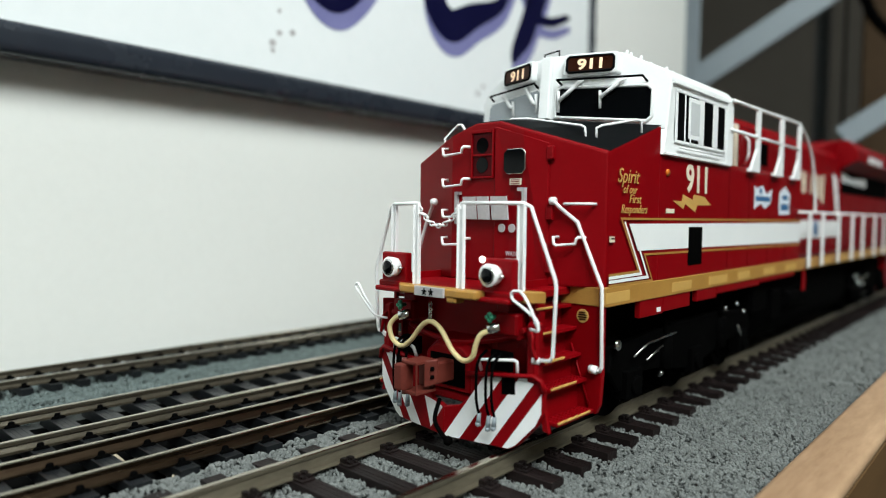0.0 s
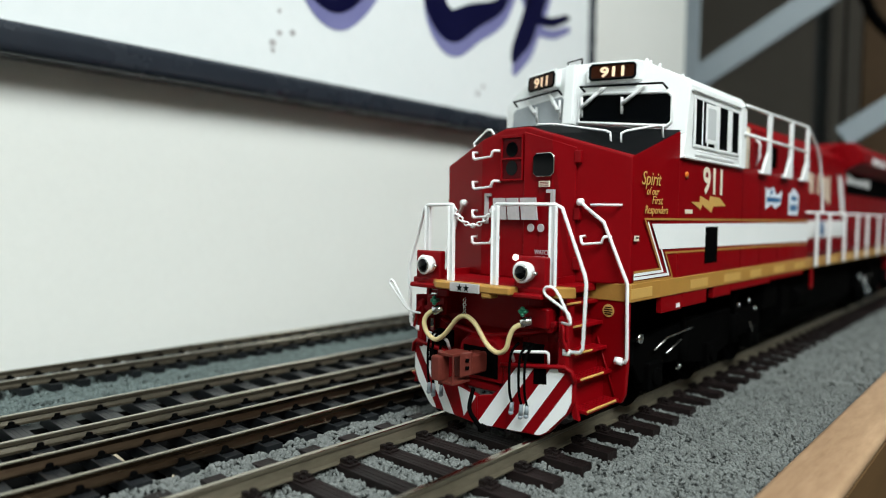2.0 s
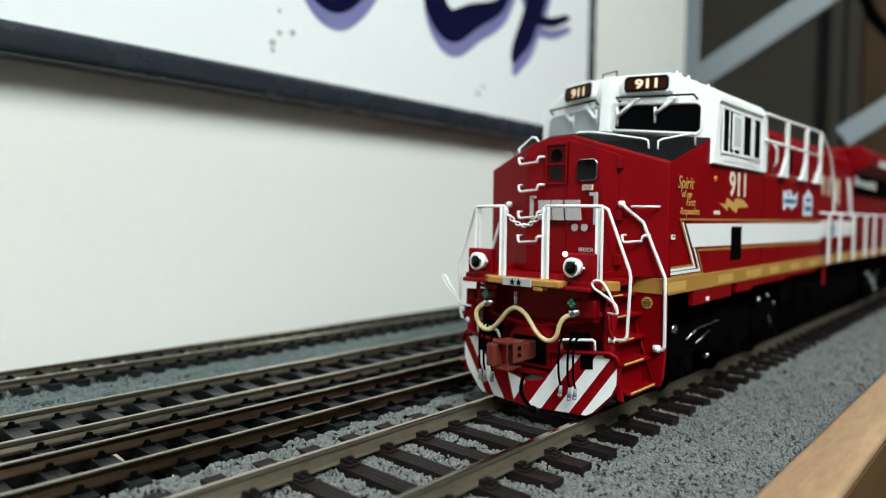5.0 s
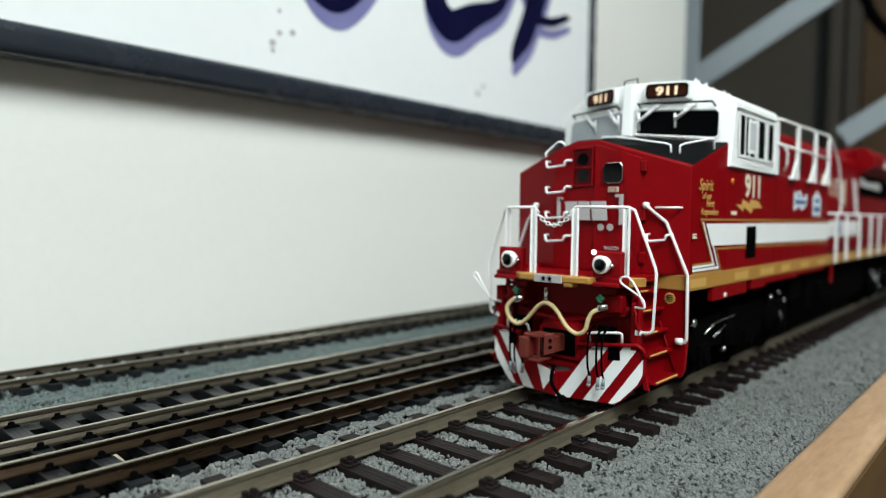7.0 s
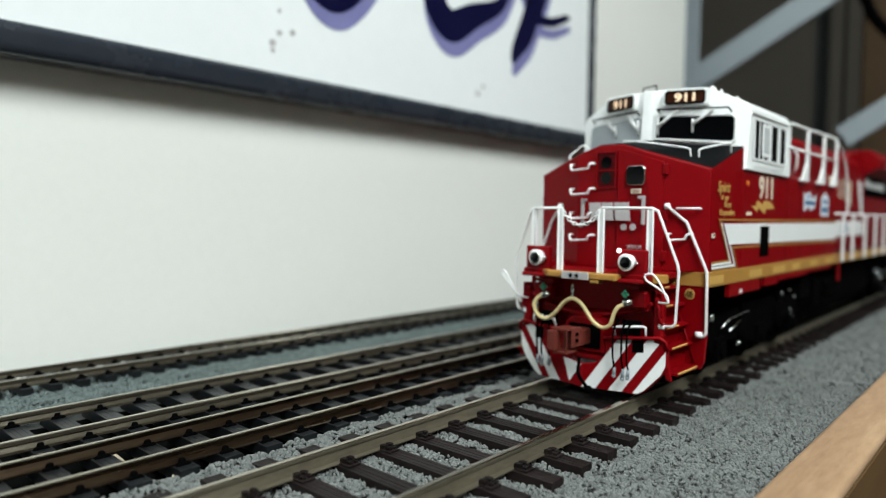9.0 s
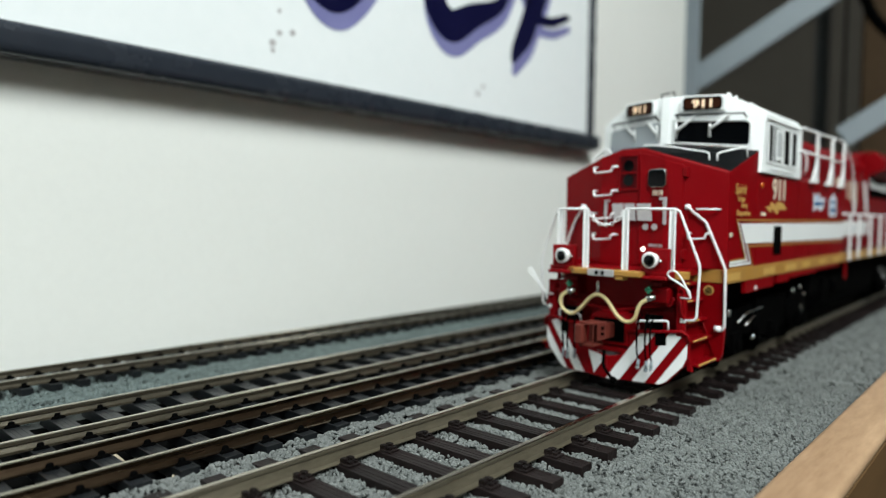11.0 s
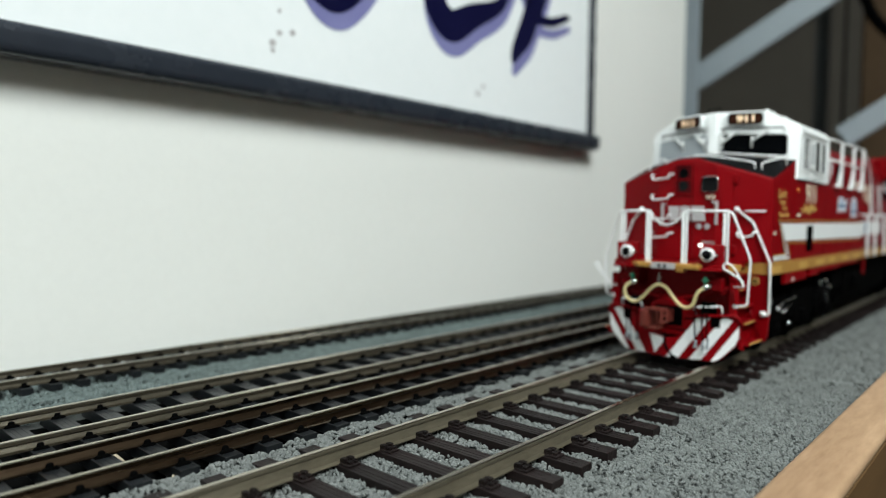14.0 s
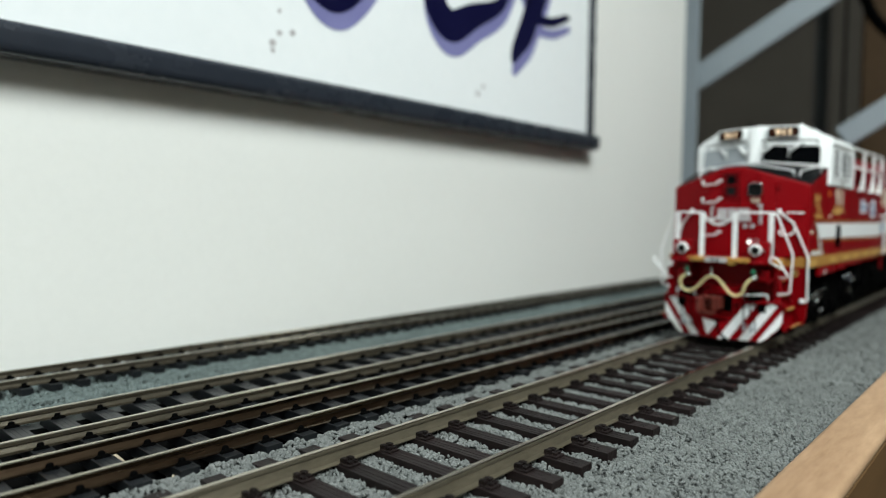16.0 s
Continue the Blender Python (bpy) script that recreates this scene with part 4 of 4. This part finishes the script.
        # looped side grabs
        if s > 0:
            loop = [(14.8, 61.6, 17.9), (17.0, 60.1, 18.1), (17.25, 60, 18.5), (16.8, 60, 19.6), (14.6, 60, 20.9), (13.3, 60, 21.6), (12.95, 60, 22.3), (13.5, 60, 22.75), (14.6, 60, 22.6), (15.85, 60, 21.1), (17.2, 60, 18.5)]
        else:
            loop = [(-13.6, 62.5, 16.2), (-14.8, 61, 16.8), (-16.2, 60.4, 18.6), (-17.8, 60, 20.5), (-18.2, 60, 21.1), (-17.5, 60, 21.4), (-16.2, 60.3, 19.4), (-15.0, 61, 17.2), (-14.4, 61.4, 15.4)]
        b = B(); tube(b, curve_pts(loop, 4), 0.2, 6); LP("loop_grab", b, W, "", 0, True)
        b = B(); tube(b, [(s * 6.4, 62.0, 11.3), (s * 6.4, 61.4, 12.7), (s * 6.8, 61.4, 12.9), (s * 11.6, 62.5, 13.3), (s * 12.0, 62.6, 13.1), (s * 12.0, 62.7, 11.3)], 0.25, 6); LP("uncoupling_grab", b, W, "", 0, True)
    # safety chain of small links
    n = 13
    b = B()
    for k in range(n):
        u = (k + 0.5) / n
        c = Vector((-4.0 + 8.0 * u, 59.9, 33.4 - 2.7 * 4 * u * (1 - u)))
        a = 0.75 * (u - 0.5)
        d = Vector((math.cos(a), 0, math.sin(a) * 1.2)).normalized()
        o = Vector((0, 1, 0)) if k % 2 else d.cross(Vector((0, 1, 0)))
        tube(b, [c + d * 0.48 * math.cos(w) + o * 0.30 * math.sin(w) for w in [2 * math.pi * j / 8 for j in range(9)]], 0.13, 5)
    LP("safety_chain", b, W, "white link chain between the posts", 0, True)


def clip(poly, a, c):
    """Keeps the part of a polygon left of the line from a to c."""
    out = []
    for p, q in zip(poly, poly[1:] + poly[:1]):
        sp = (c[0] - a[0]) * (p[1] - a[1]) - (c[1] - a[1]) * (p[0] - a[0])
        sq = (c[0] - a[0]) * (q[1] - a[1]) - (c[1] - a[1]) * (q[0] - a[0])
        if sp >= 0:
            out.append(p)
        if sp * sq < 0:
            t = sp / (sp - sq)
            out.append((p[0] + (q[0] - p[0]) * t, p[1] + (q[1] - p[1]) * t))
    return out


def front_end():
    # platform and anticlimber
    b = B(); box(b, -13.2, 13.2, 60.4, 74, 21.2, 22.4); LP("platform", b, RED, "", 0.2)
    b = B(); loft(b, [[(-8.6, 60.4, z), (-6.0, 58.3, z), (5.0, 58.2, z), (8.0, 58.6, z), (8.4, 60.4, z)] for z in (21.2, 22.35)]); box(b, 3.1, 4.9, 58.3, 60.2, 20.5, 21.3); ac = LP("anticlimber", b, GOLD, "gold painted front beam", 0.2)
    b = B(); box(b, -2.6, 3.0, 57.9, 58.3, 21.1, 22.4); LP("name_plate", b, GREY_LOGO, "pale plate with two dark stars", 0.04, False, ac)
    for x in (-0.55, 0.75):
        b = B(); plate(b, [(x + r * math.sin(k * math.pi / 5), 57.85, 21.72 + r * math.cos(k * math.pi / 5)) for k, r in ((j, 0.62 if j % 2 == 0 else 0.26) for j in range(10))], 0.05); LP("star", b, BLACK, "", 0, False, ac)
    for s in (1, -1):
        b = B(); loft(b, [[(s * 12.4, 62.3, z), (s * 13.6, 62.3, z), (s * 15.4, 64.2, z), (s * 12.4, 64.2, z)] for z in (20.9, 22.45)]); LP("platform_edge", b, GOLD, "", 0.15)
        b = B(); box(b, min(s * 11.5, s * 18.85), max(s * 11.5, s * 18.85), 72.7, 73.6, 19.9, 22.5); LP("corner_sill", b, GOLD, "", 0.12)
        # ditch lamps on red stands
        b = B(); box(b, s * 10 - 2.7, s * 10 + 2.7, 60.6, 61.8, 21.4, 26.6); box(b, s * 10 - 2.9, s * 10 + 2.9, 59.4, 62, 20.9, 21.6); st = LP("lamp_stand", b, RED, "", 0.18)
        c = Vector((s * 9.6, 59.2, 24.5))
        b = B(); cyl(b, c + Vector((0, 1.6, 0)), c, 1.3, 20, 1.55); LP("lamp_body", b, RAIL_WHITE, "white ditch lamp ring", 0.12, True, st)
        b = B(); cyl(b, c + Vector((0, 0.1, 0)), c + Vector((0, -0.12, 0)), 1.2, 20); LP("lamp_reflector", b, CHROME, "", 0.05, True, st)
        b = B(); cyl(b, c + Vector((0, 0, 0)), c + Vector((0, -0.22, 0)), 0.95, 18); LP("lamp_lens", b, GLASS, "dark unlit lens", 0.05, True, st)
        b = B(); cyl(b, c + Vector((1.5, 0.8, 0)), c + Vector((2.1, 0.8, -0.2)), 0.3, 8); LP("lamp_clip", b, CHROME, "", 0, True, st)
    b = B(); bmesh.ops.create_icosphere(b, subdivisions=2, radius=0.45, matrix=Matrix.Translation((7.7, 60.4, 26.4))); LP("marker_bulb", b, LAMP_ON, "small white glowing bulb", 0, True)
    # end plate
    b = B(); box(b, -13.4, 13.4, 65.4, 67.0, 8.5, 21.4); ep = LP("end_plate", b, RED, "", 0.35)
    for s in (1, -1):
        b = B(); box(b, s * 14.1 - 0.9, s * 14.1 + 0.9, 62.8, 64.4, 10.5, 18.5); LP("corner_gusset", b, RED, "", 0.35, False, ep)
        b = B(); box(b, s * 9.9 - 2.2, s * 9.9 + 2.2, 62.2, 63.8, 16.4, 19.4); LP("valve_mount", b, RED, "", 0.3, False, ep)
        b = B(); loft(b, [[(s * 8.0, 63.0, z), (s * 10.4, 63.0, z), (s * 11.6, 65.4, z), (s * 7.4, 65.4, z)] for z in (16.6, 20.4)]); LP("valve_bracket", b, RED, "", 0.15, False, ep)
        b = B(); loft(b, [[(s * 11.4, 65.5, z), (s * 14.8, 62.6, z), (s * 15.1, 62.9, z), (s * 11.9, 65.5, z)] for z in (15.2, 19.2)]); LP("side_gusset", b, RED, "", 0.1, False, ep)
        b = B(); tube(b, curve_pts([(s * 13.4, 63.4, 17.6), (s * 14.4, 62.6, 16.8), (s * 14.6, 62.4, 15.2), (s * 15.2, 62.6, 13.9)], 4), 0.25, 6); LP("cut_lever", b, RED, "", 0, True, ep)
        b = B(); cyl(b, (s * 11.9, 62.8, 16.6), (s * 11.9, 63.6, 16.6), 0.75, 10); cyl(b, (s * 12.6, 62.7, 17.2), (s * 12.6, 63.6, 17.2), 0.45, 8); LP("boss", b, RED, "", 0.08, False, ep)
    b = B(); tube(b, curve_pts([(-11, 65.0, 15.4), (-6, 63.9, 14.6), (0, 63.4, 14.2), (6, 63.9, 15.0), (12, 65.0, 16.4)], 5), 0.45, 7); LP("lift_bar", b, RED, "", 0, True, ep)
    for x, z in ((5.0, 14.0), (6.2, 14.1), (9.8, 14.6), (11.2, 14.6), (-10.5, 14.4)):
        b = B(); cyl(b, (x, 65.2, z), (x, 65.5, z), 0.3, 8); LP("rivet", b, RED, "", 0, False, ep)
    b = B(); box(b, -3.6, 3.6, 62.4, 65.5, 6.0, 7.2); LP("pocket_shelf", b, RED, "", 0.25, False, ep)
    b = B(); loft(b, [[(x, 62.0, z) for x, z in ((-4.2, 7.6), (4.2, 7.6), (4.2, 12.6), (2.5, 13.8), (-2.5, 13.8), (-4.2, 12.6))], [(x, 65.5, z) for x, z in ((-6.2, 7.0), (6.2, 7.0), (5.6, 13.6), (3, 15.2), (-3, 15.2), (-5.6, 13.6))]]); LP("coupler_pocket", b, RED, "", 0.15)
    # dark block in place of the shaded mouth of the pocket
    b = B(); box(b, -3.4, 3.4, 61.9, 62.6, 8.2, 12.6); LP("pocket_shade", b, UNDER)
    # snow plough with slanted stripes
    for s in (1, -1):
        yy = lambda x, d=0.0: 61.3 + 0.125 * x - d
        out = [(0, 1.0), (10.8, 1.2), (12.0, 1.9), (14.9, 5.0), (15.75, 6.7), (15.85, 10.0), (14.9, 11.5), (4.45, 10.6), (4.55, 7.5), (2.5, 5.8), (0, 5.3)]
        b = B(); loft(b, [[(s * x, yy(x), z) for x, z in out], [(s * x, yy(x) + 0.9, z) for x, z in out]]); pl = LP("plough", b, RED, "red and white striped plough plate", 0.15)
        bound = [(0, 1.1), (10.7, 1.35), (11.8, 2.0), (14.75, 5.1), (15.55, 6.8), (15.6, 10.0), (14.8, 11.2), (4.7, 10.5)]
        rings = [[(x0, 0), (x0 + w, 0), (x0 + w + 8.6, 12), (x0 + 8.6, 12)] for x0, w in ((-0.75, 2.7), (4.35, 2.5), (8.85, 5.0))]
        for k, ring in enumerate(rings):
            if k == 0 and s < 0:
                ring = [(2.9, 1.6), (4.4, 5.9), (2.5, 5.7), (0.3, 5.2), (0.3, 5.0)]
            else:
                for a, c in zip(bound, bound[1:]):
                    ring = clip(ring, a, c)
            if len(ring) > 2:
                b = B(); pts = [Vector((s * x, yy(x, 0.05), z)) for x, z in ring]; plate(b, pts if s == 1 else pts[::-1], 0.04); LP("white_chevron", b, WHITE, "", 0, False, pl)
        b = B(); tube(b, [(s * 4.4, yy(4.4, 0.4), 10.6), (s * 14.6, yy(14.6, 0.4), 11.6), (s * 15.6, yy(15.6, 0.2), 11.0), (s * 16.0, yy(16, 0.1), 9.6)], 0.34, 7); LP("plough_lip", b, RED, "", 0, True, pl)
        # near-black block and plate stand for the shade in the cut-out
        b = B(); box(b, s * 8.8 - 1.7, s * 8.8 + 1.7, 63.0, 63.7, 11.4, 14.0); plate(b, [(s * x, yy(x, 0.08), z) for x, z in ((9.6, 8.5), (11.7, 8.7), (11.6, 11.1), (9.6, 10.9))], 0.03); LP("hose_opening_shade", b, UNDER, "", 0, False, pl)
        for k, x in enumerate((6.9, 8.6, 9.6)):
            b = B(); tube(b, curve_pts([(s * x, 62.4, 14.0), (s * x, 60.6, 12.5), (s * x, 60.4, 8), (s * (x + 0.15), 60.9, 5.6)], 4), 0.2, 6); h = LP("brake_hose", b, UNDER, "thin black brake hose", 0, True)
            b = B(); cyl(b, (s * (x + 0.15), 60.9, 5.8), (s * (x + 0.1), 60.8, 4.5 - 0.3 * (k == 1)), 0.26, 8, 0.34); bmesh.ops.create_icosphere(b, subdivisions=1, radius=0.42, matrix=Matrix.Translation((s * (x + 0.1), 60.75, 4.3 - 0.3 * (k == 1)))); LP("hose_coupling", b, RACK, "dull grey hose coupling", 0, True, h)
        # steps
        for k, (x, z) in enumerate(((17.4, 5.5), (16.2, 9.7), (15.2, 13.1), (14.4, 16.7), (13.4, 19.8))):
            x0, x1 = x - 2.6, x
            y0 = 64.3
            b = B(); box(b, min(s * x0, s * x1), max(s * x0, s * x1), y0, 72.9, z - 0.35, z + 0.15); tr = LP("step", b, RED, "", 0.06)
            b = B(); box(b, min(s * (x1 - 0.1), s * (x1 + 0.2)), max(s * (x1 - 0.1), s * (x1 + 0.2)), y0, (71.8, 70.2, 68.6, 67.6, 68.2)[k], z - 0.05, z + 0.27); LP("step_edge", b, GOLD_PALE, "gold step edge", 0.08, False, tr)
            if k < 2:
                b = B()
                for i in range(4):
                    for j in range(9):
                        cyl(b, (s * (x0 + 0.5 + i * 0.5), y0 + 0.6 + j * 0.9, z + 0.1), (s * (x0 + 0.5 + i * 0.5), y0 + 0.6 + j * 0.9, z + 0.3), 0.16, 5)
                LP("tread_stud", b, RED, "", 0, False, tr)
            b = B(); box(b, min(s * (x0 - 0.1), s * (x0 - 0.4)), max(s * (x0 - 0.1), s * (x0 - 0.4)), y0, 72.9, z - 0.3, z + 3.6); LP("step_riser", b, RED, "", 0.05, False, tr)
        b = B(); pts = [(s * x, 64.4, z) for x, z in ((13.0, 21.2), (13.2, 12.5), (14.6, 8.5), (15.4, 4.4), (16.4, 4.2), (15.2, 9.5), (14.0, 14), (13.6, 21.2))]; loft(b, [pts, [(x, y - 0.6, z) for x, y, z in pts]]); LP("step_stringer", b, RED, "", 0.06)
        pts = [(s * x, 72.9, z) for x, z in ((11.5, 20.2), (18.5, 20.2), (18.5, 10.5), (18.2, 6.2), (17.6, 4.9), (14.6, 4.9), (13.6, 9.5), (11.5, 14))]
        b = B(); loft(b, [pts, [(x, y + 0.9, z) for x, y, z in pts]]); sp = LP("step_side_plate", b, RED, "", 0.12)
        b = B(); tube(b, [(s * 13.5, 72.8, 14.4), (s * 16.6, 72.8, 6.0)], 0.16, 6); LP("plate_fold", b, RED, "", 0, True, sp)
        b = B(); cyl(b, (s * 15.3, 72.9, 18.4), (s * 15.3, 72.75, 18.4), 0.95, 18); sk = LP("round_notice", b, GOLD_PALE, "round gold notice with dark bars", 0, False, sp)
        b = B()
        for i in range(4):
            hw = (0.55, 0.7, 0.7, 0.5)[i]
            box(b, s * 15.3 - hw, s * 15.3 + hw, 72.68, 72.76, 17.83 + 0.33 * i, 17.98 + 0.33 * i)
        LP("notice_bar", b, BLACK, "", 0, False, sp)
    # coupler: an open head with its knuckle and a guard arm
    def small(b):
        for v in b.verts:
            v.co = Vector((-2.8, 56.5, 10.1)) + (v.co - Vector((-2.8, 56.5, 10.1))) * 0.8
        return b
    b = B(); box(b, -1.3, 1.3, 58.4, 63.5, 9.0, 12.0); cp = LP("coupler", b, RUST, "rust-brown knuckle coupler", 0.25)
    b = B()
    for x0, x1, y0, y1, z0, z1 in ((-2.6, 1.1, 55.6, 60.2, 12.4, 12.95), (-2.6, 1.1, 55.6, 60.2, 7.3, 7.85), (0.85, 1.1, 55.6, 55.95, 7.85, 12.4), (-2.6, 0.9, 59.6, 60.2, 7.85, 12.4)):
        box(b, x0, x1, y0, y1, z0, z1)
    LP("coupler_head", small(b), RUST, "", 0.14, False, cp, 2)
    b = B(); loft(b, [[(-3.7, 55.0, z), (-3.2, 54.5, z), (-1.6, 54.6, z), (-1.3, 55.2, z), (-1.5, 57.4, z), (-3.3, 57.6, z)] for z in (7.9, 12.4)]); LP("knuckle", small(b), RUST, "", 0.3, False, cp, 2)
    b = B(); loft(b, [[(0.9, 57.4, z0), (0.9, 57.4, z1), (0.7, 58.2, z1), (0.7, 58.2, z0)] if k == 0 else [(2.5, 59.2, z0), (2.5, 59.2, z1), (1.9, 60.0, z1), (1.9, 60.0, z0)] for k, (z0, z1) in enumerate(((8.3, 12.9), (8.9, 13.1)))]); ga = LP("guard_arm", small(b), RUST, "", 0.15, False, cp)
    # two dark discs painted for the shaded holes in the arm
    for z in (10.2, 11.6):
        b = B(); cyl(b, (1.75, 58.2, z), (2.05, 58.7, z - 0.05), 0.36, 8); LP("arm_hole_shade", small(b), UNDER, "", 0, False, ga)
    b = B(); cyl(b, (-2.5, 56.2, 7.0), (-2.5, 56.2, 13.2), 0.45, 10); LP("coupler_pin", small(b), RUST, "", 0, True, cp)
    b = B(); tube(b, curve_pts([(0, 60.5, 6.5), (1.0, 58.6, 4.2), (2.2, 58.8, 2.4), (2.6, 59.4, 1.6)], 4), 0.32, 6); bmesh.ops.create_icosphere(b, subdivisions=1, radius=0.75, matrix=Matrix.Translation((2.7, 59.5, 1.4))); LP("train_hose", b, UNDER, "", 0, True)
    # cream hose with its chain and valves
    b = B(); tube(b, curve_pts([(-8.4, 61.0, 17.4), (-9.4, 60.4, 16.9), (-10.1, 60, 15.6), (-9.4, 60, 13.8), (-7.4, 60, 13.0), (-5.4, 60, 14.2), (-3.2, 60, 16.5), (-1.4, 60, 17.3), (0.6, 60, 16.4), (2.9, 60, 13.7), (4.9, 60, 12.7), (6.5, 60, 13.4), (7.2, 60, 15.4), (7.9, 60.2, 16.6), (9.0, 61.0, 17.2)], 5), 0.37, 9)
    hs = LP("air_hose", b, HOSE, "cream rubber hose looped across the front", 0, True)
    for x in (8.8, -8.6):
        b = B(); cyl(b, (x - 0.4, 60.8, 17.2), (x + 0.9, 61.8, 17.6), 0.75, 10); LP("hose_fitting", b, CHROME, "", 0.1, True, hs)
        b = B()
        for i in range(4):
            bmesh.ops.create_icosphere(b, subdivisions=1, radius=0.38, matrix=Matrix.Translation((x + 0.2 + 0.42 * math.cos(i * 1.57), 60.5, 18.9 + 0.42 * math.sin(i * 1.57))))
        cyl(b, (x + 0.2, 61.5, 18.9), (x + 0.2, 60.4, 18.9), 0.3, 6)
        LP("valve_handle", b, GREEN, "green valve handle", 0, True, hs)
    b = B()
    for k in range(4):
        c = Vector((-1.4, 59.9, 19.6 - k * 0.62))
        d, o = Vector((0, 0, 1)), Vector((1, 0, 0)) if k % 2 else Vector((0, 1, 0))
        tube(b, [c + d * 0.42 * math.cos(w) + o * 0.26 * math.sin(w) for w in [2 * math.pi * j / 8 for j in range(9)]], 0.12, 5)
    LP("hose_chain", b, CHROME, "", 0, True, hs)


def bogies():
    made = []
    for yc in (110.0, 268.0):
        b = B(); box(b, -12.5, 12.5, yc - 30, yc + 30, 8, 13)
        bg = LP("bogie", b, UNDER, "black six-wheel bogie", 0.3)
        for s in (1, -1):
            b = B()
            prof = [(-30, 9), (-27, 5.5), (-24, 5.2), (-22, 7.6), (-14, 7.0), (-3, 5.0), (3, 5.0), (14, 7.0), (22, 7.6), (24, 5.2), (27, 5.5), (30, 9), (29, 12.4), (10, 13.8), (-10, 13.8), (-29, 12.4)]
            loft(b, [[(s * 13.6, yc + p, z) for p, z in prof], [(s * 15.4, yc + p, z) for p, z in prof]]); LP("side_frame", b, UNDER, "", 0.25, False, bg)
            for p in (-23.5, 0, 23.5):
                b = B(); box(b, min(s * 14, s * 16.4), max(s * 14, s * 16.4), yc + p - 2.4, yc + p + 2.4, 4.2, 8.6); cyl(b, (s * 16, yc + p, 6.2), (s * 16.9, yc + p, 6.2), 1.5, 12); LP("axle_box", b, UNDER, "", 0.15, False, bg)
            for p in (-12, 12):
                b = B(); cyl(b, (s * 15.6, yc + p, 6.8), (s * 15.6, yc + p, 12.6), 1.3, 10); cyl(b, (s * 15.6, yc + p, 12.6), (s * 15.6, yc + p, 17), 0.5, 8); LP("damper", b, UNDER, "", 0.1, True, bg)
            b = B(); tube(b, [(s * 16.2, yc - 24, 10.6), (s * 16.6, yc - 20, 12.2), (s * 16.6, yc - 10, 12.6)], 0.22, 5); tube(b, [(s * 16.4, yc - 20, 9.5), (s * 16.7, yc - 15, 11.2)], 0.2, 5); LP("brake_pipe", b, CHROME, "thin bright pipe", 0, True, bg)
            b = B(); cyl(b, (s * 16.0, yc - 29, 13.2), (s * 16.5, yc - 29, 13.2), 0.8, 10); cyl(b, (s * 16, yc - 15, 6), (s * 16.7, yc - 15, 6.8), 0.4, 8); LP("valve", b, CHROME, "", 0, True, bg)
        for p in (-23.5, 0, 23.5):
            b = B()
            for s in (1, -1):
                cyl(b, (s * 7.3, 0, 0), (s * 8.2, 0, 0), 6.6, 28); cyl(b, (s * 8.2, 0, 0), (s * 10.6, 0, 0), 6.05, 28); cyl(b, (s * 10.5, 0, 0), (s * 10.9, 0, 0), 4.6, 20); cyl(b, (s * 10.9, 0, 0), (s * 11.6, 0, 0), 1.6, 12)
                for k in range(4):
                    a = k * math.pi / 2
                    cyl(b, (s * 10.8, 3.0 * math.cos(a), 3.0 * math.sin(a)), (s * 11.1, 3.0 * math.cos(a), 3.0 * math.sin(a)), 0.55, 8)
            cyl(b, (-8, 0, 0), (8, 0, 0), 1.2, 10)
            wheels = link_mesh("wheelset", b, UNDER, bg, "dark steel wheels on an axle", 0.05, False)
            at = Vector((0, (yc + p - 60) * TRUE[1], 6.05)) * MM
            wheels.location = at
            made.append((wheels, at))
    b = B(); loft(b, [[(-14.5, y, 18), (14.5, y, 18), (15.2, y, 8), (12, y, 4), (-12, y, 4), (-15.2, y, 8)] for y in (150, 230)]); LP("fuel_tank", b, UNDER, "black fuel tank", 0.4)
    b = B(); box(b, -12, 12, 74, 312, 13, 20); LP("underframe", b, UNDER, "", 0.2)
    b = B(); box(b, 15, 17, 150, 156, 9, 16); cyl(b, (16, 160, 13), (16, 175, 13), 2.2, 14); box(b, 13, 16.6, 138, 147, 12, 18); LP("air_tank", b, UNDER, "", 0.2)
    b = B()
    for y, z in ((121, 14.6), (127, 15.0), (131, 13)):
        cyl(b, (16.8, y, z), (17.3, y, z), 0.45, 8)
    tube(b, [(17, 128, 10.5), (17, 130, 8.2)], 0.2, 5)
    LP("underframe_fitting", b, CHROME, "", 0, True)
    return made


nose()
cab()
body()
railings()
front_end()
WHEELS = bogies()
ballast()

# metres run by the train, in millimetres, against time
S_ROWS = [(0.0, 0.0), (0.3, 0.03), (0.5, 0.62), (1.0, 2.77), (1.5, 5.05), (2.0, 7.04), (2.5, 8.86), (3.0, 10.73), (3.5, 12.86), (4.0, 15.07),
          (4.5, 17.2), (5.0, 19.3), (5.5, 21.39), (6.0, 23.48), (6.5, 25.57), (7.0, 27.71), (7.5, 29.96), (8.0, 31.98), (8.5, 34.0),
          (9.0, 36.01), (9.5, 38.1), (10.0, 40.26), (10.5, 42.46), (11.0, 44.82), (11.5, 47.43), (12.0, 50.47), (12.5, 54.25), (13.0, 58.91),
          (13.5, 64.52), (14.0, 71.17), (14.5, 78.86), (15.0, 86.47), (15.5, 93.9), (16.0, 101.46)]


def motions():
    walk(loco, [(t, Matrix.Translation((0, (LY + s) * MM, 0))) for t, s in S_ROWS])
    for ob, at in WHEELS:
        walk(ob, [(t, Matrix.Translation(at) @ Matrix.Rotation(-s / 6.05, 4, "X")) for t, s in S_ROWS])


motions()
